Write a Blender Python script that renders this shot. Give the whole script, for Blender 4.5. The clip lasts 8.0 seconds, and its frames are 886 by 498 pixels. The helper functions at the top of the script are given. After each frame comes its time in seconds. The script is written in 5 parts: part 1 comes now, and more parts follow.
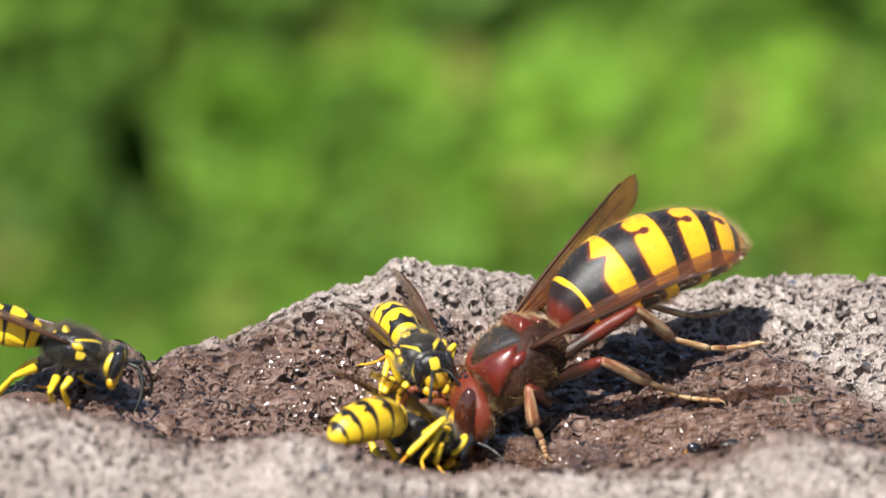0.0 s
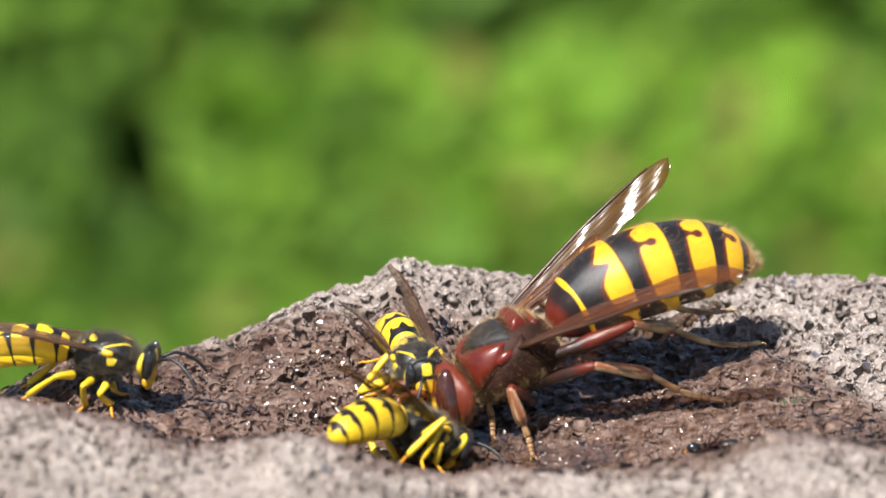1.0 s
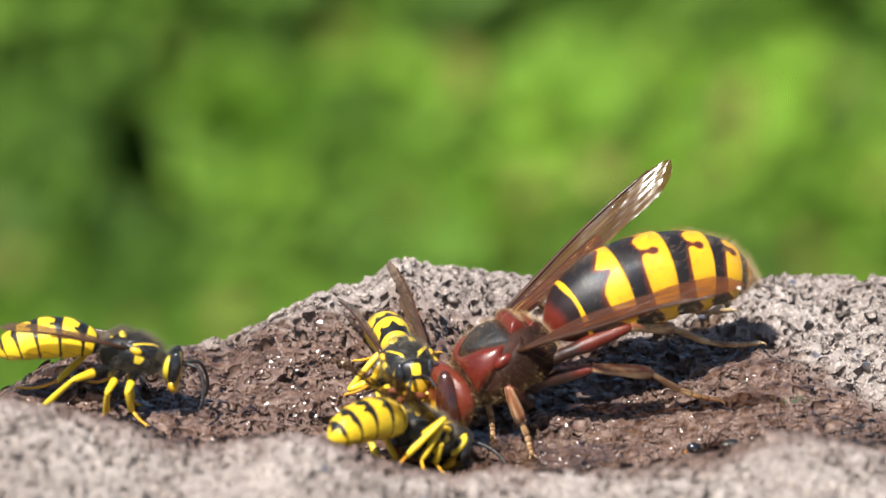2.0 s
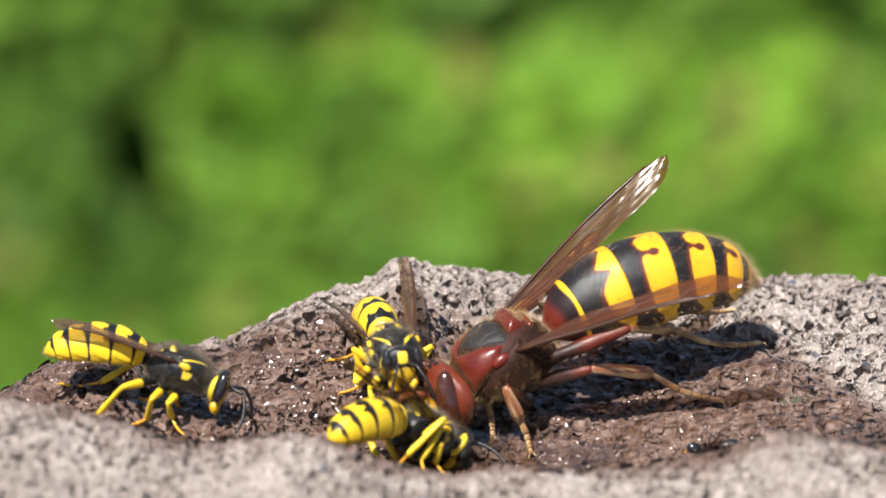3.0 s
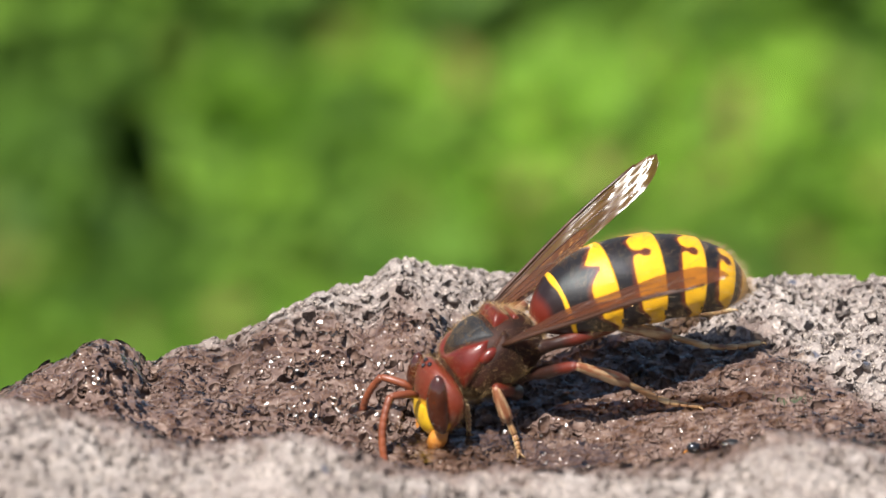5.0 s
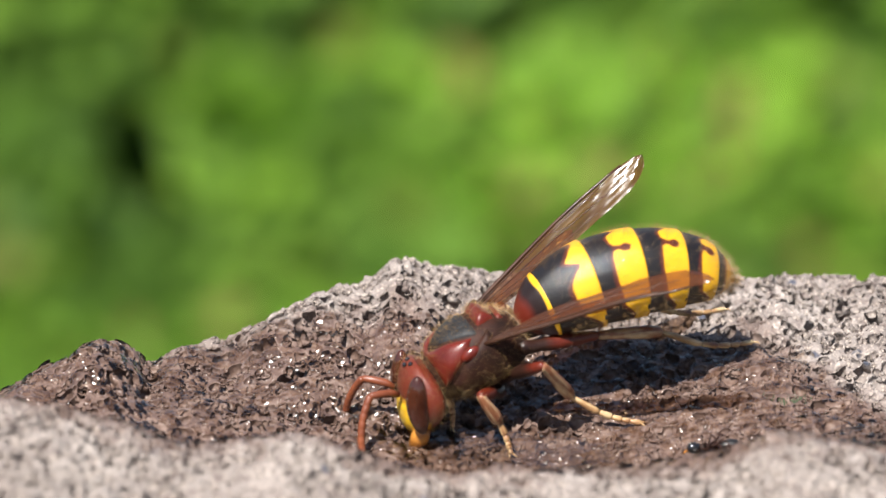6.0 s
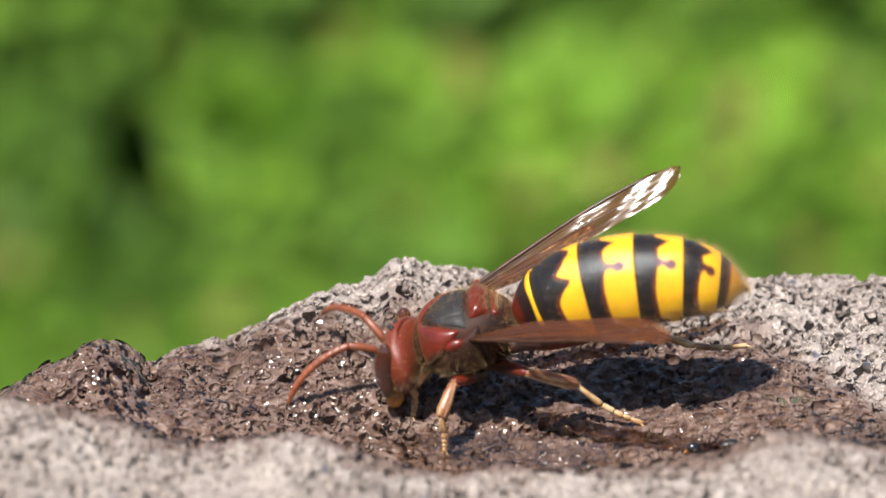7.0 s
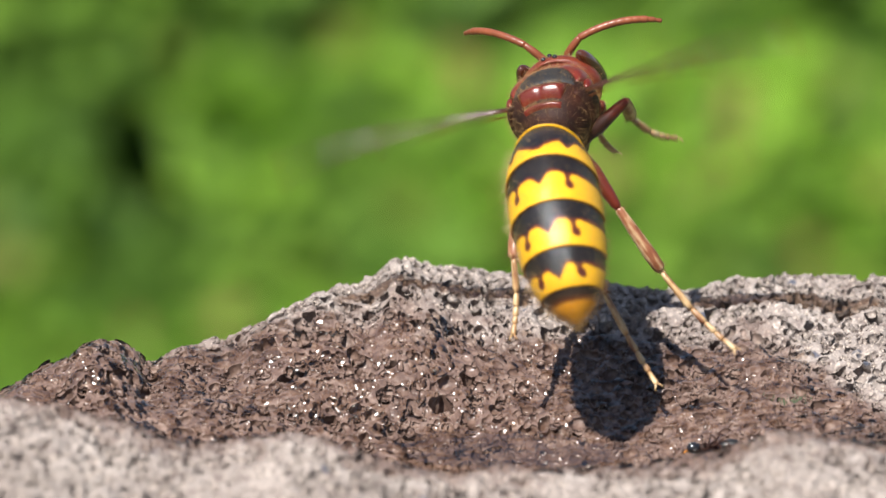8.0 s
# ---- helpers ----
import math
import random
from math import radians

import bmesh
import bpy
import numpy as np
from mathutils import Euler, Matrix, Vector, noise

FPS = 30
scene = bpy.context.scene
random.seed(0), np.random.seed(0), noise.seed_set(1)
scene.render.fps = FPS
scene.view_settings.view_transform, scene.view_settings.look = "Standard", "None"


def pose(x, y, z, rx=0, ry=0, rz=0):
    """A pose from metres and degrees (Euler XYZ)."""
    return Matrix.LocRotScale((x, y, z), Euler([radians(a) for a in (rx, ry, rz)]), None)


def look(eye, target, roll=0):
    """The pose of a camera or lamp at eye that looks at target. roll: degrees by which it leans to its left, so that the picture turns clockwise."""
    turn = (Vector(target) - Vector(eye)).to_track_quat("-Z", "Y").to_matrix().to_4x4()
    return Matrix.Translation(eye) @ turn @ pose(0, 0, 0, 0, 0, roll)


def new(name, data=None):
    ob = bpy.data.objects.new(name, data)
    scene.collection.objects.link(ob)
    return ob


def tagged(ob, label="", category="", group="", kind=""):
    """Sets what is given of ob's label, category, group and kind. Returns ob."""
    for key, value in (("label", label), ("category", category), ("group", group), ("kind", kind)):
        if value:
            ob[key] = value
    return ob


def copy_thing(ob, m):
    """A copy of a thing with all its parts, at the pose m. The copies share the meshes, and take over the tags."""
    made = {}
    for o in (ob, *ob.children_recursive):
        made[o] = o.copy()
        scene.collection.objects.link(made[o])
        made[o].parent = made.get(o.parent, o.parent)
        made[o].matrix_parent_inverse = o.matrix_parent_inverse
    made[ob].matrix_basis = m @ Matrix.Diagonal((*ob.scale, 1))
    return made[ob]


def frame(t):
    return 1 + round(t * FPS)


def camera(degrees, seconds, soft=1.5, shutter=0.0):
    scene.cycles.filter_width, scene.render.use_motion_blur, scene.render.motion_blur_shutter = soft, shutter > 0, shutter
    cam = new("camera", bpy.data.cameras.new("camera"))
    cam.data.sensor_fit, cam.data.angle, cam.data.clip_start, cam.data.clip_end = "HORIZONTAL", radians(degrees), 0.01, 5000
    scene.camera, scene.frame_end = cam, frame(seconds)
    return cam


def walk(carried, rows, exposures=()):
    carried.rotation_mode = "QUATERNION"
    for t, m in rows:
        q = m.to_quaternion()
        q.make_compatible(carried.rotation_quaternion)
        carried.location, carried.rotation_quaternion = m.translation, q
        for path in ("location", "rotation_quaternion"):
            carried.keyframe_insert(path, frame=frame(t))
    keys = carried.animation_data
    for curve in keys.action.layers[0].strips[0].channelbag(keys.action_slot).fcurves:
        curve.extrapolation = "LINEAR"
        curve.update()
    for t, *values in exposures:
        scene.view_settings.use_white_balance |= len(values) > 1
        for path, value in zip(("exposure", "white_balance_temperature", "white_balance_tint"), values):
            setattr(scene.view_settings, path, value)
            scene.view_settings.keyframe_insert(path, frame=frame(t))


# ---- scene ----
MM = 0.001

# ---------------------------------------------------------------- camera
TILT = radians(18)
EYE = (0, -0.4 * math.cos(TILT), 0.4 * math.sin(TILT))
cam = camera(8.97, 8.0, soft=1.5, shutter=0.3)
cam.data.dof.use_dof = True
cam.data.dof.focus_distance = 0.405
cam.data.dof.aperture_fstop = 36
STAND = look(EYE, (0, 0, 0))
walk(cam, [(0.0, STAND), (8.0, STAND)], exposures=[(0.0, 0.84), (8.0, 0.84)])

# ---------------------------------------------------------------- light
TO_SUN = Vector((-0.31, -0.60, 1.0)).normalized()
world = bpy.data.worlds.new("sky")
scene.world = world
world.use_nodes = True
wn = world.node_tree.nodes
sky = wn.new("ShaderNodeTexSky")
sky.sky_type = "NISHITA"
sky.sun_disc = False
sky.sun_elevation = math.asin(TO_SUN.z)
sky.sun_rotation = math.atan2(TO_SUN.x, TO_SUN.y)
wn["Background"].inputs["Strength"].default_value = 0.058
world.node_tree.links.new(sky.outputs["Color"], wn["Background"].inputs["Color"])
sun = new("sun", bpy.data.lights.new("sun", "SUN"))
sun.data.energy, sun.data.angle, sun.data.color = 5.0, radians(0.53), (1.0, 0.962, 0.915)
sun.matrix_world = look(TO_SUN * 3, (0, 0, 0))


# ---------------------------------------------------------------- materials
def material(name):
    m = bpy.data.materials.new(name)
    m.use_nodes = True
    return m, m.node_tree.nodes, m.node_tree.links, m.node_tree.nodes["Principled BSDF"]


def noise_node(n, l, coords, scale, detail=4.0, rough=0.55):
    t = n.new("ShaderNodeTexNoise")
    t.inputs["Scale"].default_value = scale
    t.inputs["Detail"].default_value = detail
    t.inputs["Roughness"].default_value = rough
    l.new(coords, t.inputs["Vector"])
    return t


def ramp_node(n, l, fac, stops):
    r = n.new("ShaderNodeValToRGB")
    while len(r.color_ramp.elements) < len(stops):
        r.color_ramp.elements.new(0.5)
    for e, (p, c) in zip(r.color_ramp.elements, stops):
        e.position, e.color = p, (*c, 1) if len(c) == 3 else c
    l.new(fac, r.inputs["Fac"])
    return r.outputs["Color"]


def mix_node(n, l, fac, a, b, how="MIX"):
    m = n.new("ShaderNodeMix")
    m.data_type, m.blend_type = "RGBA", how
    for slot, v in ((0, fac), (6, a), (7, b)):
        if isinstance(v, bpy.types.NodeSocket):
            l.new(v, m.inputs[slot])
        elif slot == 0:
            m.inputs[0].default_value = v
        else:
            m.inputs[slot].default_value = (*v, 1)
    return m.outputs[2]


def math_node(n, l, op, a, b=0.0, clamp=False):
    m = n.new("ShaderNodeMath")
    m.operation, m.use_clamp = op, clamp
    for i, v in enumerate((a, b)):
        if isinstance(v, bpy.types.NodeSocket):
            l.new(v, m.inputs[i])
        else:
            m.inputs[i].default_value = v
    return m.outputs[0]


def bump_node(n, l, height, distance, strength, bsdf):
    b = n.new("ShaderNodeBump")
    b.inputs["Distance"].default_value = distance
    b.inputs["Strength"].default_value = strength
    l.new(height, b.inputs["Height"])
    l.new(b.outputs["Normal"], bsdf.inputs["Normal"])


def object_coords(n):
    return n.new("ShaderNodeTexCoord").outputs["Object"]


def chitin(name, dark, light, rough=0.3, grain=9000.0, relief=0.00002, coat=0.25, spec=0.5, gloss=0.25):
    """Insect shell: two close tones in soft blotches under a fine punctured grain."""
    m, n, l, b = material(name)
    c = object_coords(n)
    big = noise_node(n, l, c, 700.0, 3.0)
    fine = noise_node(n, l, c, grain, 3.0)
    col = ramp_node(n, l, big.outputs["Fac"], [(0.3, dark), (0.7, light)])
    col = mix_node(n, l, math_node(n, l, "MULTIPLY", fine.outputs["Fac"], 0.35), col, dark)
    l.new(col, b.inputs["Base Color"])
    l.new(math_node(n, l, "MULTIPLY_ADD", fine.outputs["Fac"], 0.25), b.inputs["Roughness"])
    b.inputs["Roughness"].links[0].from_node.inputs[2].default_value = rough - 0.1
    b.inputs["Coat Weight"].default_value = coat
    b.inputs["Coat Roughness"].default_value = gloss
    b.inputs["Specular IOR Level"].default_value = spec
    bump_node(n, l, fine.outputs["Fac"], relief, 0.5, b)
    return m


def marked(name, ground, mark, rim, rough=0.3, soft=0.05, seam=(0.03, 0.008, 0.005), halo=0.06, blend=0.06, coat=0.6, gloss=0.11):
    """Shell with pigment marks: the attribute 'pigment' is the distance in mm from a mark's edge."""
    m, n, l, b = material(name)
    c = object_coords(n)
    at = n.new("ShaderNodeAttribute")
    at.attribute_name = "pigment"
    wob = noise_node(n, l, c, 2500.0, 3.0)
    fine = noise_node(n, l, c, 11000.0, 3.0)
    d = math_node(n, l, "MULTIPLY_ADD", wob.outputs["Fac"], 0.12)
    d.node.inputs[2].default_value = -0.06
    d = math_node(n, l, "ADD", d, at.outputs["Fac"])
    e = math_node(n, l, "MULTIPLY_ADD", d, 0.5 / soft, clamp=True)
    e.node.inputs[2].default_value = 0.5
    big = noise_node(n, l, c, 500.0, 2.0)
    yellow = mix_node(n, l, big.outputs["Fac"], mark, rim)
    yellow = mix_node(n, l, math_node(n, l, "MULTIPLY", fine.outputs["Fac"], 0.25), yellow, rim)
    e2 = math_node(n, l, "MULTIPLY_ADD", d, 0.5 / blend, clamp=True)
    e2.node.inputs[2].default_value = 0.5 + 0.5 * halo / blend
    base = mix_node(n, l, e2, ground, seam)
    l.new(mix_node(n, l, e, base, yellow), b.inputs["Base Color"])
    rr = math_node(n, l, "MULTIPLY_ADD", fine.outputs["Fac"], 0.3)
    rr.node.inputs[2].default_value = rough - 0.10
    l.new(rr, b.inputs["Roughness"])
    b.inputs["Specular IOR Level"].default_value = 0.25
    b.inputs["Coat Weight"].default_value = coat
    b.inputs["Coat Roughness"].default_value = gloss
    bump_node(n, l, fine.outputs["Fac"], 0.00005, 0.6, b)
    cb = n.new("ShaderNodeBump")
    cb.inputs["Distance"].default_value, cb.inputs["Strength"].default_value = 0.00005, 0.9
    l.new(fine.outputs["Fac"], cb.inputs["Height"])
    l.new(cb.outputs["Normal"], b.inputs["Coat Normal"])
    return m


def streaky(name, dark, middle, light):
    """Leg shell with fine streaks along its length and a redder upper end."""
    m, n, l, b = material(name)
    c = object_coords(n)
    mp = n.new("ShaderNodeMapping")
    mp.inputs["Scale"].default_value = (0.15, 1.0, 1.0)
    l.new(c, mp.inputs["Vector"])
    t = noise_node(n, l, mp.outputs[0], 2600.0, 4.0)
    big = noise_node(n, l, c, 500.0, 3.0)
    f = math_node(n, l, "ADD", math_node(n, l, "MULTIPLY", t.outputs["Fac"], 0.65), math_node(n, l, "MULTIPLY", big.outputs["Fac"], 0.35))
    l.new(ramp_node(n, l, f, [(0.36, dark), (0.48, middle), (0.62, light)]), b.inputs["Base Color"])
    b.inputs["Roughness"].default_value = 0.42
    b.inputs["Coat Weight"].default_value = 0.15
    b.inputs["Coat Roughness"].default_value = 0.3
    bump_node(n, l, t.outputs["Fac"], 0.00004, 0.7, b)
    return m


def rock_material():
    m, n, l, b = material("vesicular_lava_stone")
    c = object_coords(n)
    at = n.new("ShaderNodeAttribute")
    at.attribute_name = "wetness"
    edge = noise_node(n, l, c, 350.0, 6.0, 0.65)
    w = math_node(n, l, "MULTIPLY_ADD", edge.outputs["Fac"], 12.0)
    w.node.inputs[2].default_value = -6.0
    w = math_node(n, l, "ADD", w, at.outputs["Fac"])
    w = math_node(n, l, "MULTIPLY_ADD", w, 0.20, clamp=True)
    w.node.inputs[2].default_value = 0.5
    big = noise_node(n, l, c, 140.0, 5.0, 0.6)
    mid = noise_node(n, l, c, 900.0, 5.0, 0.65)
    fine = noise_node(n, l, c, 4200.0, 4.0, 0.65)
    dry = ramp_node(n, l, big.outputs["Fac"], [(0.3, (0.205, 0.172, 0.155)), (0.55, (0.285, 0.245, 0.222)), (0.75, (0.385, 0.343, 0.315))])
    dry = mix_node(n, l, ramp_node(n, l, mid.outputs["Fac"], [(0.36, (0.9, 0.9, 0.9)), (0.50, (0, 0, 0))]), dry, (0.140, 0.108, 0.096))
    dry = mix_node(n, l, ramp_node(n, l, fine.outputs["Fac"], [(0.54, (0, 0, 0)), (0.66, (0.85, 0.85, 0.85))]), dry, (0.60, 0.51, 0.43))
    speck = n.new("ShaderNodeTexVoronoi")
    speck.inputs["Scale"].default_value = 420.0
    l.new(c, speck.inputs["Vector"])
    spot = ramp_node(n, l, speck.outputs["Distance"], [(0.12, (1, 1, 1)), (0.2, (0, 0, 0))])
    pick = ramp_node(n, l, speck.outputs["Color"], [(0.72, (0, 0, 0)), (0.74, (1, 1, 1))])
    spot = math_node(n, l, "MULTIPLY", spot, pick)
    dry = mix_node(n, l, spot, dry, (0.08, 0.085, 0.11))
    wet = ramp_node(n, l, mid.outputs["Fac"], [(0.3, (0.068, 0.039, 0.030)), (0.5, (0.155, 0.096, 0.073)), (0.72, (0.29, 0.205, 0.162))])
    wet = mix_node(n, l, math_node(n, l, "MULTIPLY", big.outputs["Fac"], 0.4), wet, (0.07, 0.05, 0.045))
    l.new(mix_node(n, l, w, dry, wet), b.inputs["Base Color"])
    r = math_node(n, l, "MULTIPLY_ADD", w, -0.35)
    r.node.inputs[2].default_value = 0.85
    b.inputs["Specular IOR Level"].default_value = 0.2
    l.new(r, b.inputs["Roughness"])
    l.new(math_node(n, l, "MULTIPLY", w, 0.85), b.inputs["Coat Weight"])
    b.inputs["Coat Roughness"].default_value = 0.09
    h = math_node(n, l, "ADD", math_node(n, l, "MULTIPLY", mid.outputs["Fac"], 0.4), math_node(n, l, "MULTIPLY", fine.outputs["Fac"], 0.5))
    bump_node(n, l, h, 0.0002, 0.85, b)
    # the water film has ripples of its own
    film = noise_node(n, l, c, 1600.0, 2.0, 0.5)
    cb = n.new("ShaderNodeBump")
    cb.inputs["Distance"].default_value, cb.inputs["Strength"].default_value = 0.00016, 0.8
    l.new(film.outputs["Fac"], cb.inputs["Height"])
    l.new(cb.outputs["Normal"], b.inputs["Coat Normal"])
    return m


def leaf_material(name, dark, light, dry):
    m, n, l, b = material(name)
    geo = n.new("ShaderNodeNewGeometry")
    c = object_coords(n)
    at = n.new("ShaderNodeAttribute")
    at.attribute_name = "leaf_tone"
    leaf_hue = ramp_node(n, l, geo.outputs["Random Per Island"], [(0.0, dark), (0.6, light), (0.93, light), (1.0, dry)])
    # a low value darkens the leaf, which also paints the hollows' shade
    col = mix_node(n, l, at.outputs["Fac"], mix_node(n, l, 0.85, leaf_hue, dark), leaf_hue)
    brown = n.new("ShaderNodeAttribute")
    brown.attribute_name = "withered"
    col = mix_node(n, l, brown.outputs["Fac"], col, dry)
    vein = noise_node(n, l, c, 90.0, 4.0)
    col = mix_node(n, l, math_node(n, l, "MULTIPLY", vein.outputs["Fac"], 0.5), col, dark)
    l.new(col, b.inputs["Base Color"])
    b.inputs["Roughness"].default_value = 0.55
    b.inputs["Specular IOR Level"].default_value = 0.15
    tr = n.new("ShaderNodeBsdfTranslucent")
    l.new(col, tr.inputs["Color"])
    mx = n.new("ShaderNodeMixShader")
    mx.inputs[0].default_value = 0.45
    l.new(b.outputs[0], mx.inputs[1])
    l.new(tr.outputs[0], mx.inputs[2])
    l.new(mx.outputs[0], n["Material Output"].inputs["Surface"])
    return m


def plain(name, a, b_, scale, rough, bump=0.0):
    m, n, l, b = material(name)
    c = object_coords(n)
    t = noise_node(n, l, c, scale, 6.0, 0.6)
    l.new(ramp_node(n, l, t.outputs["Fac"], [(0.3, a), (0.7, b_)]), b.inputs["Base Color"])
    b.inputs["Roughness"].default_value = rough
    if bump:
        bump_node(n, l, t.outputs["Fac"], bump, 0.6, b)
    return m


def wing_material(name, tint, clear, stain):
    """Thin smoky membrane: partly clear, with a sharp sheen that breaks on its fine creases."""
    m, n, l, b = material(name)
    c = object_coords(n)
    mp = n.new("ShaderNodeMapping")
    mp.inputs["Scale"].default_value = (0.16, 1.0, 1.0)
    l.new(c, mp.inputs["Vector"])
    t = noise_node(n, l, mp.outputs[0], 1500.0, 3.0)
    mc = n.new("ShaderNodeMapping")
    mc.inputs["Scale"].default_value = (0.22, 1.0, 1.0)
    l.new(c, mc.inputs["Vector"])
    crease = noise_node(n, l, mc.outputs[0], 1900.0, 3.0)
    l.new(ramp_node(n, l, t.outputs["Fac"], [(0.32, tuple(v * 0.7 for v in tint)), (0.55, tint), (0.72, tuple(v * 1.6 for v in tint))]), b.inputs["Base Color"])
    b.inputs["Roughness"].default_value = 0.22
    b.inputs["Specular IOR Level"].default_value = 0.55
    b.inputs["Coat Weight"].default_value = 0.8
    b.inputs["Coat Roughness"].default_value = 0.12
    see = n.new("ShaderNodeBsdfTransparent")
    see.inputs["Color"].default_value = (*stain, 1)
    mx = n.new("ShaderNodeMixShader")
    l.new(ramp_node(n, l, t.outputs["Fac"], [(0.35, (clear * 0.75,) * 3), (0.65, (clear * 1.2,) * 3)]), mx.inputs[0])
    l.new(b.outputs[0], mx.inputs[1])
    l.new(see.outputs[0], mx.inputs[2])
    l.new(mx.outputs[0], n["Material Output"].inputs["Surface"])
    bump_node(n, l, t.outputs["Fac"], 0.00006, 0.6, b)
    cb = n.new("ShaderNodeBump")
    cb.inputs["Distance"].default_value, cb.inputs["Strength"].default_value = 0.00014, 0.8
    l.new(crease.outputs["Fac"], cb.inputs["Height"])
    l.new(cb.outputs["Normal"], b.inputs["Coat Normal"])
    return m


def water_material(name, rough):
    """A skin of water over wet stone: clear, with the gloss of water."""
    m, n, l, b = material(name)
    clear = n.new("ShaderNodeBsdfTransparent")
    clear.inputs["Color"].default_value = (0.90, 0.87, 0.84, 1)
    gloss = n.new("ShaderNodeBsdfGlossy")
    gloss.inputs["Roughness"].default_value = rough
    fresnel = n.new("ShaderNodeFresnel")
    fresnel.inputs["IOR"].default_value = 1.46
    mx = n.new("ShaderNodeMixShader")
    l.new(fresnel.outputs[0], mx.inputs[0])
    l.new(clear.outputs[0], mx.inputs[1])
    l.new(gloss.outputs[0], mx.inputs[2])
    l.new(mx.outputs[0], n["Material Output"].inputs["Surface"])
    t = noise_node(n, l, object_coords(n), 700.0, 2.0)
    bp = n.new("ShaderNodeBump")
    bp.inputs["Distance"].default_value, bp.inputs["Strength"].default_value = 0.0004, 0.6
    l.new(t.outputs["Fac"], bp.inputs["Height"])
    l.new(bp.outputs["Normal"], gloss.inputs["Normal"])
    return m


ROCK = rock_material()
WATER = water_material("shallow_water", 0.12)
BEAD = water_material("water_bead", 0.17)
MOSS = plain("moss_green", (0.03, 0.05, 0.025), (0.06, 0.09, 0.045), 3000.0, 0.9)
RED = chitin("red_brown_shell", (0.075, 0.008, 0.004), (0.185, 0.020, 0.009), rough=0.30, relief=0.00003, coat=0.4, spec=0.45, gloss=0.2)
DARKRED = chitin("dark_brown_shell", (0.014, 0.007, 0.005), (0.045, 0.014, 0.008), rough=0.55, relief=0.00005, coat=0.0, spec=0.18)
BLACK = chitin("black_shell", (0.006, 0.006, 0.007), (0.018, 0.017, 0.016), rough=0.42, relief=0.00004, coat=0.1)
MATTBLACK = chitin("punctured_black_shell", (0.010, 0.010, 0.011), (0.034, 0.033, 0.033), rough=0.55, grain=5000.0, relief=0.00008, coat=0.0, spec=0.35)
EYE_RED = chitin("red_brown_eye", (0.022, 0.005, 0.003), (0.085, 0.022, 0.007), rough=0.14, coat=1.0, relief=0.000004, gloss=0.04)
EYE_BLACK = chitin("black_eye", (0.006, 0.006, 0.007), (0.015, 0.014, 0.014), rough=0.15, coat=1.0, gloss=0.05)
THIGH = marked("dark_red_thigh", (0.030, 0.012, 0.008), (0.16, 0.022, 0.009), (0.09, 0.013, 0.006), rough=0.32, soft=0.6)
YELLOW = chitin("yellow_shell", (0.62, 0.34, 0.010), (0.78, 0.50, 0.02), rough=0.36)
FEELER = chitin("red_brown_feeler", (0.14, 0.035, 0.014), (0.27, 0.075, 0.028), rough=0.42)
ORANGE = chitin("orange_brown_shell", (0.30, 0.10, 0.016), (0.52, 0.22, 0.03), rough=0.32)
LEGTAN = streaky("tan_leg_shell", (0.10, 0.020, 0.010), (0.25, 0.092, 0.040), (0.54, 0.38, 0.21))
FOOTTAN = streaky("tan_foot_shell", (0.13, 0.040, 0.018), (0.37, 0.21, 0.09), (0.60, 0.45, 0.25))
HORNET_BANDS = marked("hornet_banding", (0.010, 0.008, 0.008), (0.82, 0.48, 0.015), (0.72, 0.34, 0.010), rough=0.42, soft=0.07, seam=(0.11, 0.020, 0.007), halo=0.26, blend=0.18)
TAIL_BANDS = marked("hornet_tail_banding", (0.016, 0.009, 0.007), (0.70, 0.33, 0.015), (0.55, 0.20, 0.010), rough=0.4, soft=0.12, seam=(0.12, 0.03, 0.008), halo=0.2, blend=0.2)
FIRST_BAND = marked("hornet_first_band", (0.115, 0.014, 0.006), (0.82, 0.47, 0.012), (0.74, 0.36, 0.010), rough=0.34, seam=(0.016, 0.007, 0.006), halo=1.0, blend=0.25)
WASP_LEG = marked("wasp_leg", (0.010, 0.009, 0.008), (0.82, 0.60, 0.03), (0.74, 0.48, 0.02), soft=0.15)
WASP_BANDS = marked("wasp_banding", (0.008, 0.008, 0.008), (0.84, 0.60, 0.025), (0.76, 0.47, 0.015), rough=0.40, soft=0.07, seam=(0.06, 0.025, 0.005), halo=0.05, blend=0.05)
WASP_PLATE = marked("wasp_plate", (0.007, 0.007, 0.008), (0.80, 0.60, 0.04), (0.72, 0.50, 0.03), rough=0.34, soft=0.06, seam=(0.02, 0.01, 0.005))
WASP_SHIN = streaky("wasp_shin", (0.66, 0.38, 0.015), (0.78, 0.53, 0.02), (0.84, 0.64, 0.05))
WASP_FOOT = streaky("wasp_foot", (0.42, 0.13, 0.012), (0.66, 0.30, 0.015), (0.78, 0.48, 0.03))
WASP_FACE = marked("wasp_face", (0.008, 0.008, 0.008), (0.80, 0.60, 0.04), (0.72, 0.52, 0.03))
FACE = marked("hornet_face", (0.14, 0.024, 0.010), (0.80, 0.42, 0.015), (0.66, 0.28, 0.012), soft=0.12)
WING = wing_material("amber_wing_membrane", (0.11, 0.034, 0.010), 0.42, (0.78, 0.54, 0.32))
WASP_WING = wing_material("smoky_wing_membrane", (0.12, 0.075, 0.042), 0.42, (0.72, 0.58, 0.40))
VEIN = chitin("wing_vein", (0.030, 0.012, 0.006), (0.08, 0.03, 0.012), rough=0.35)
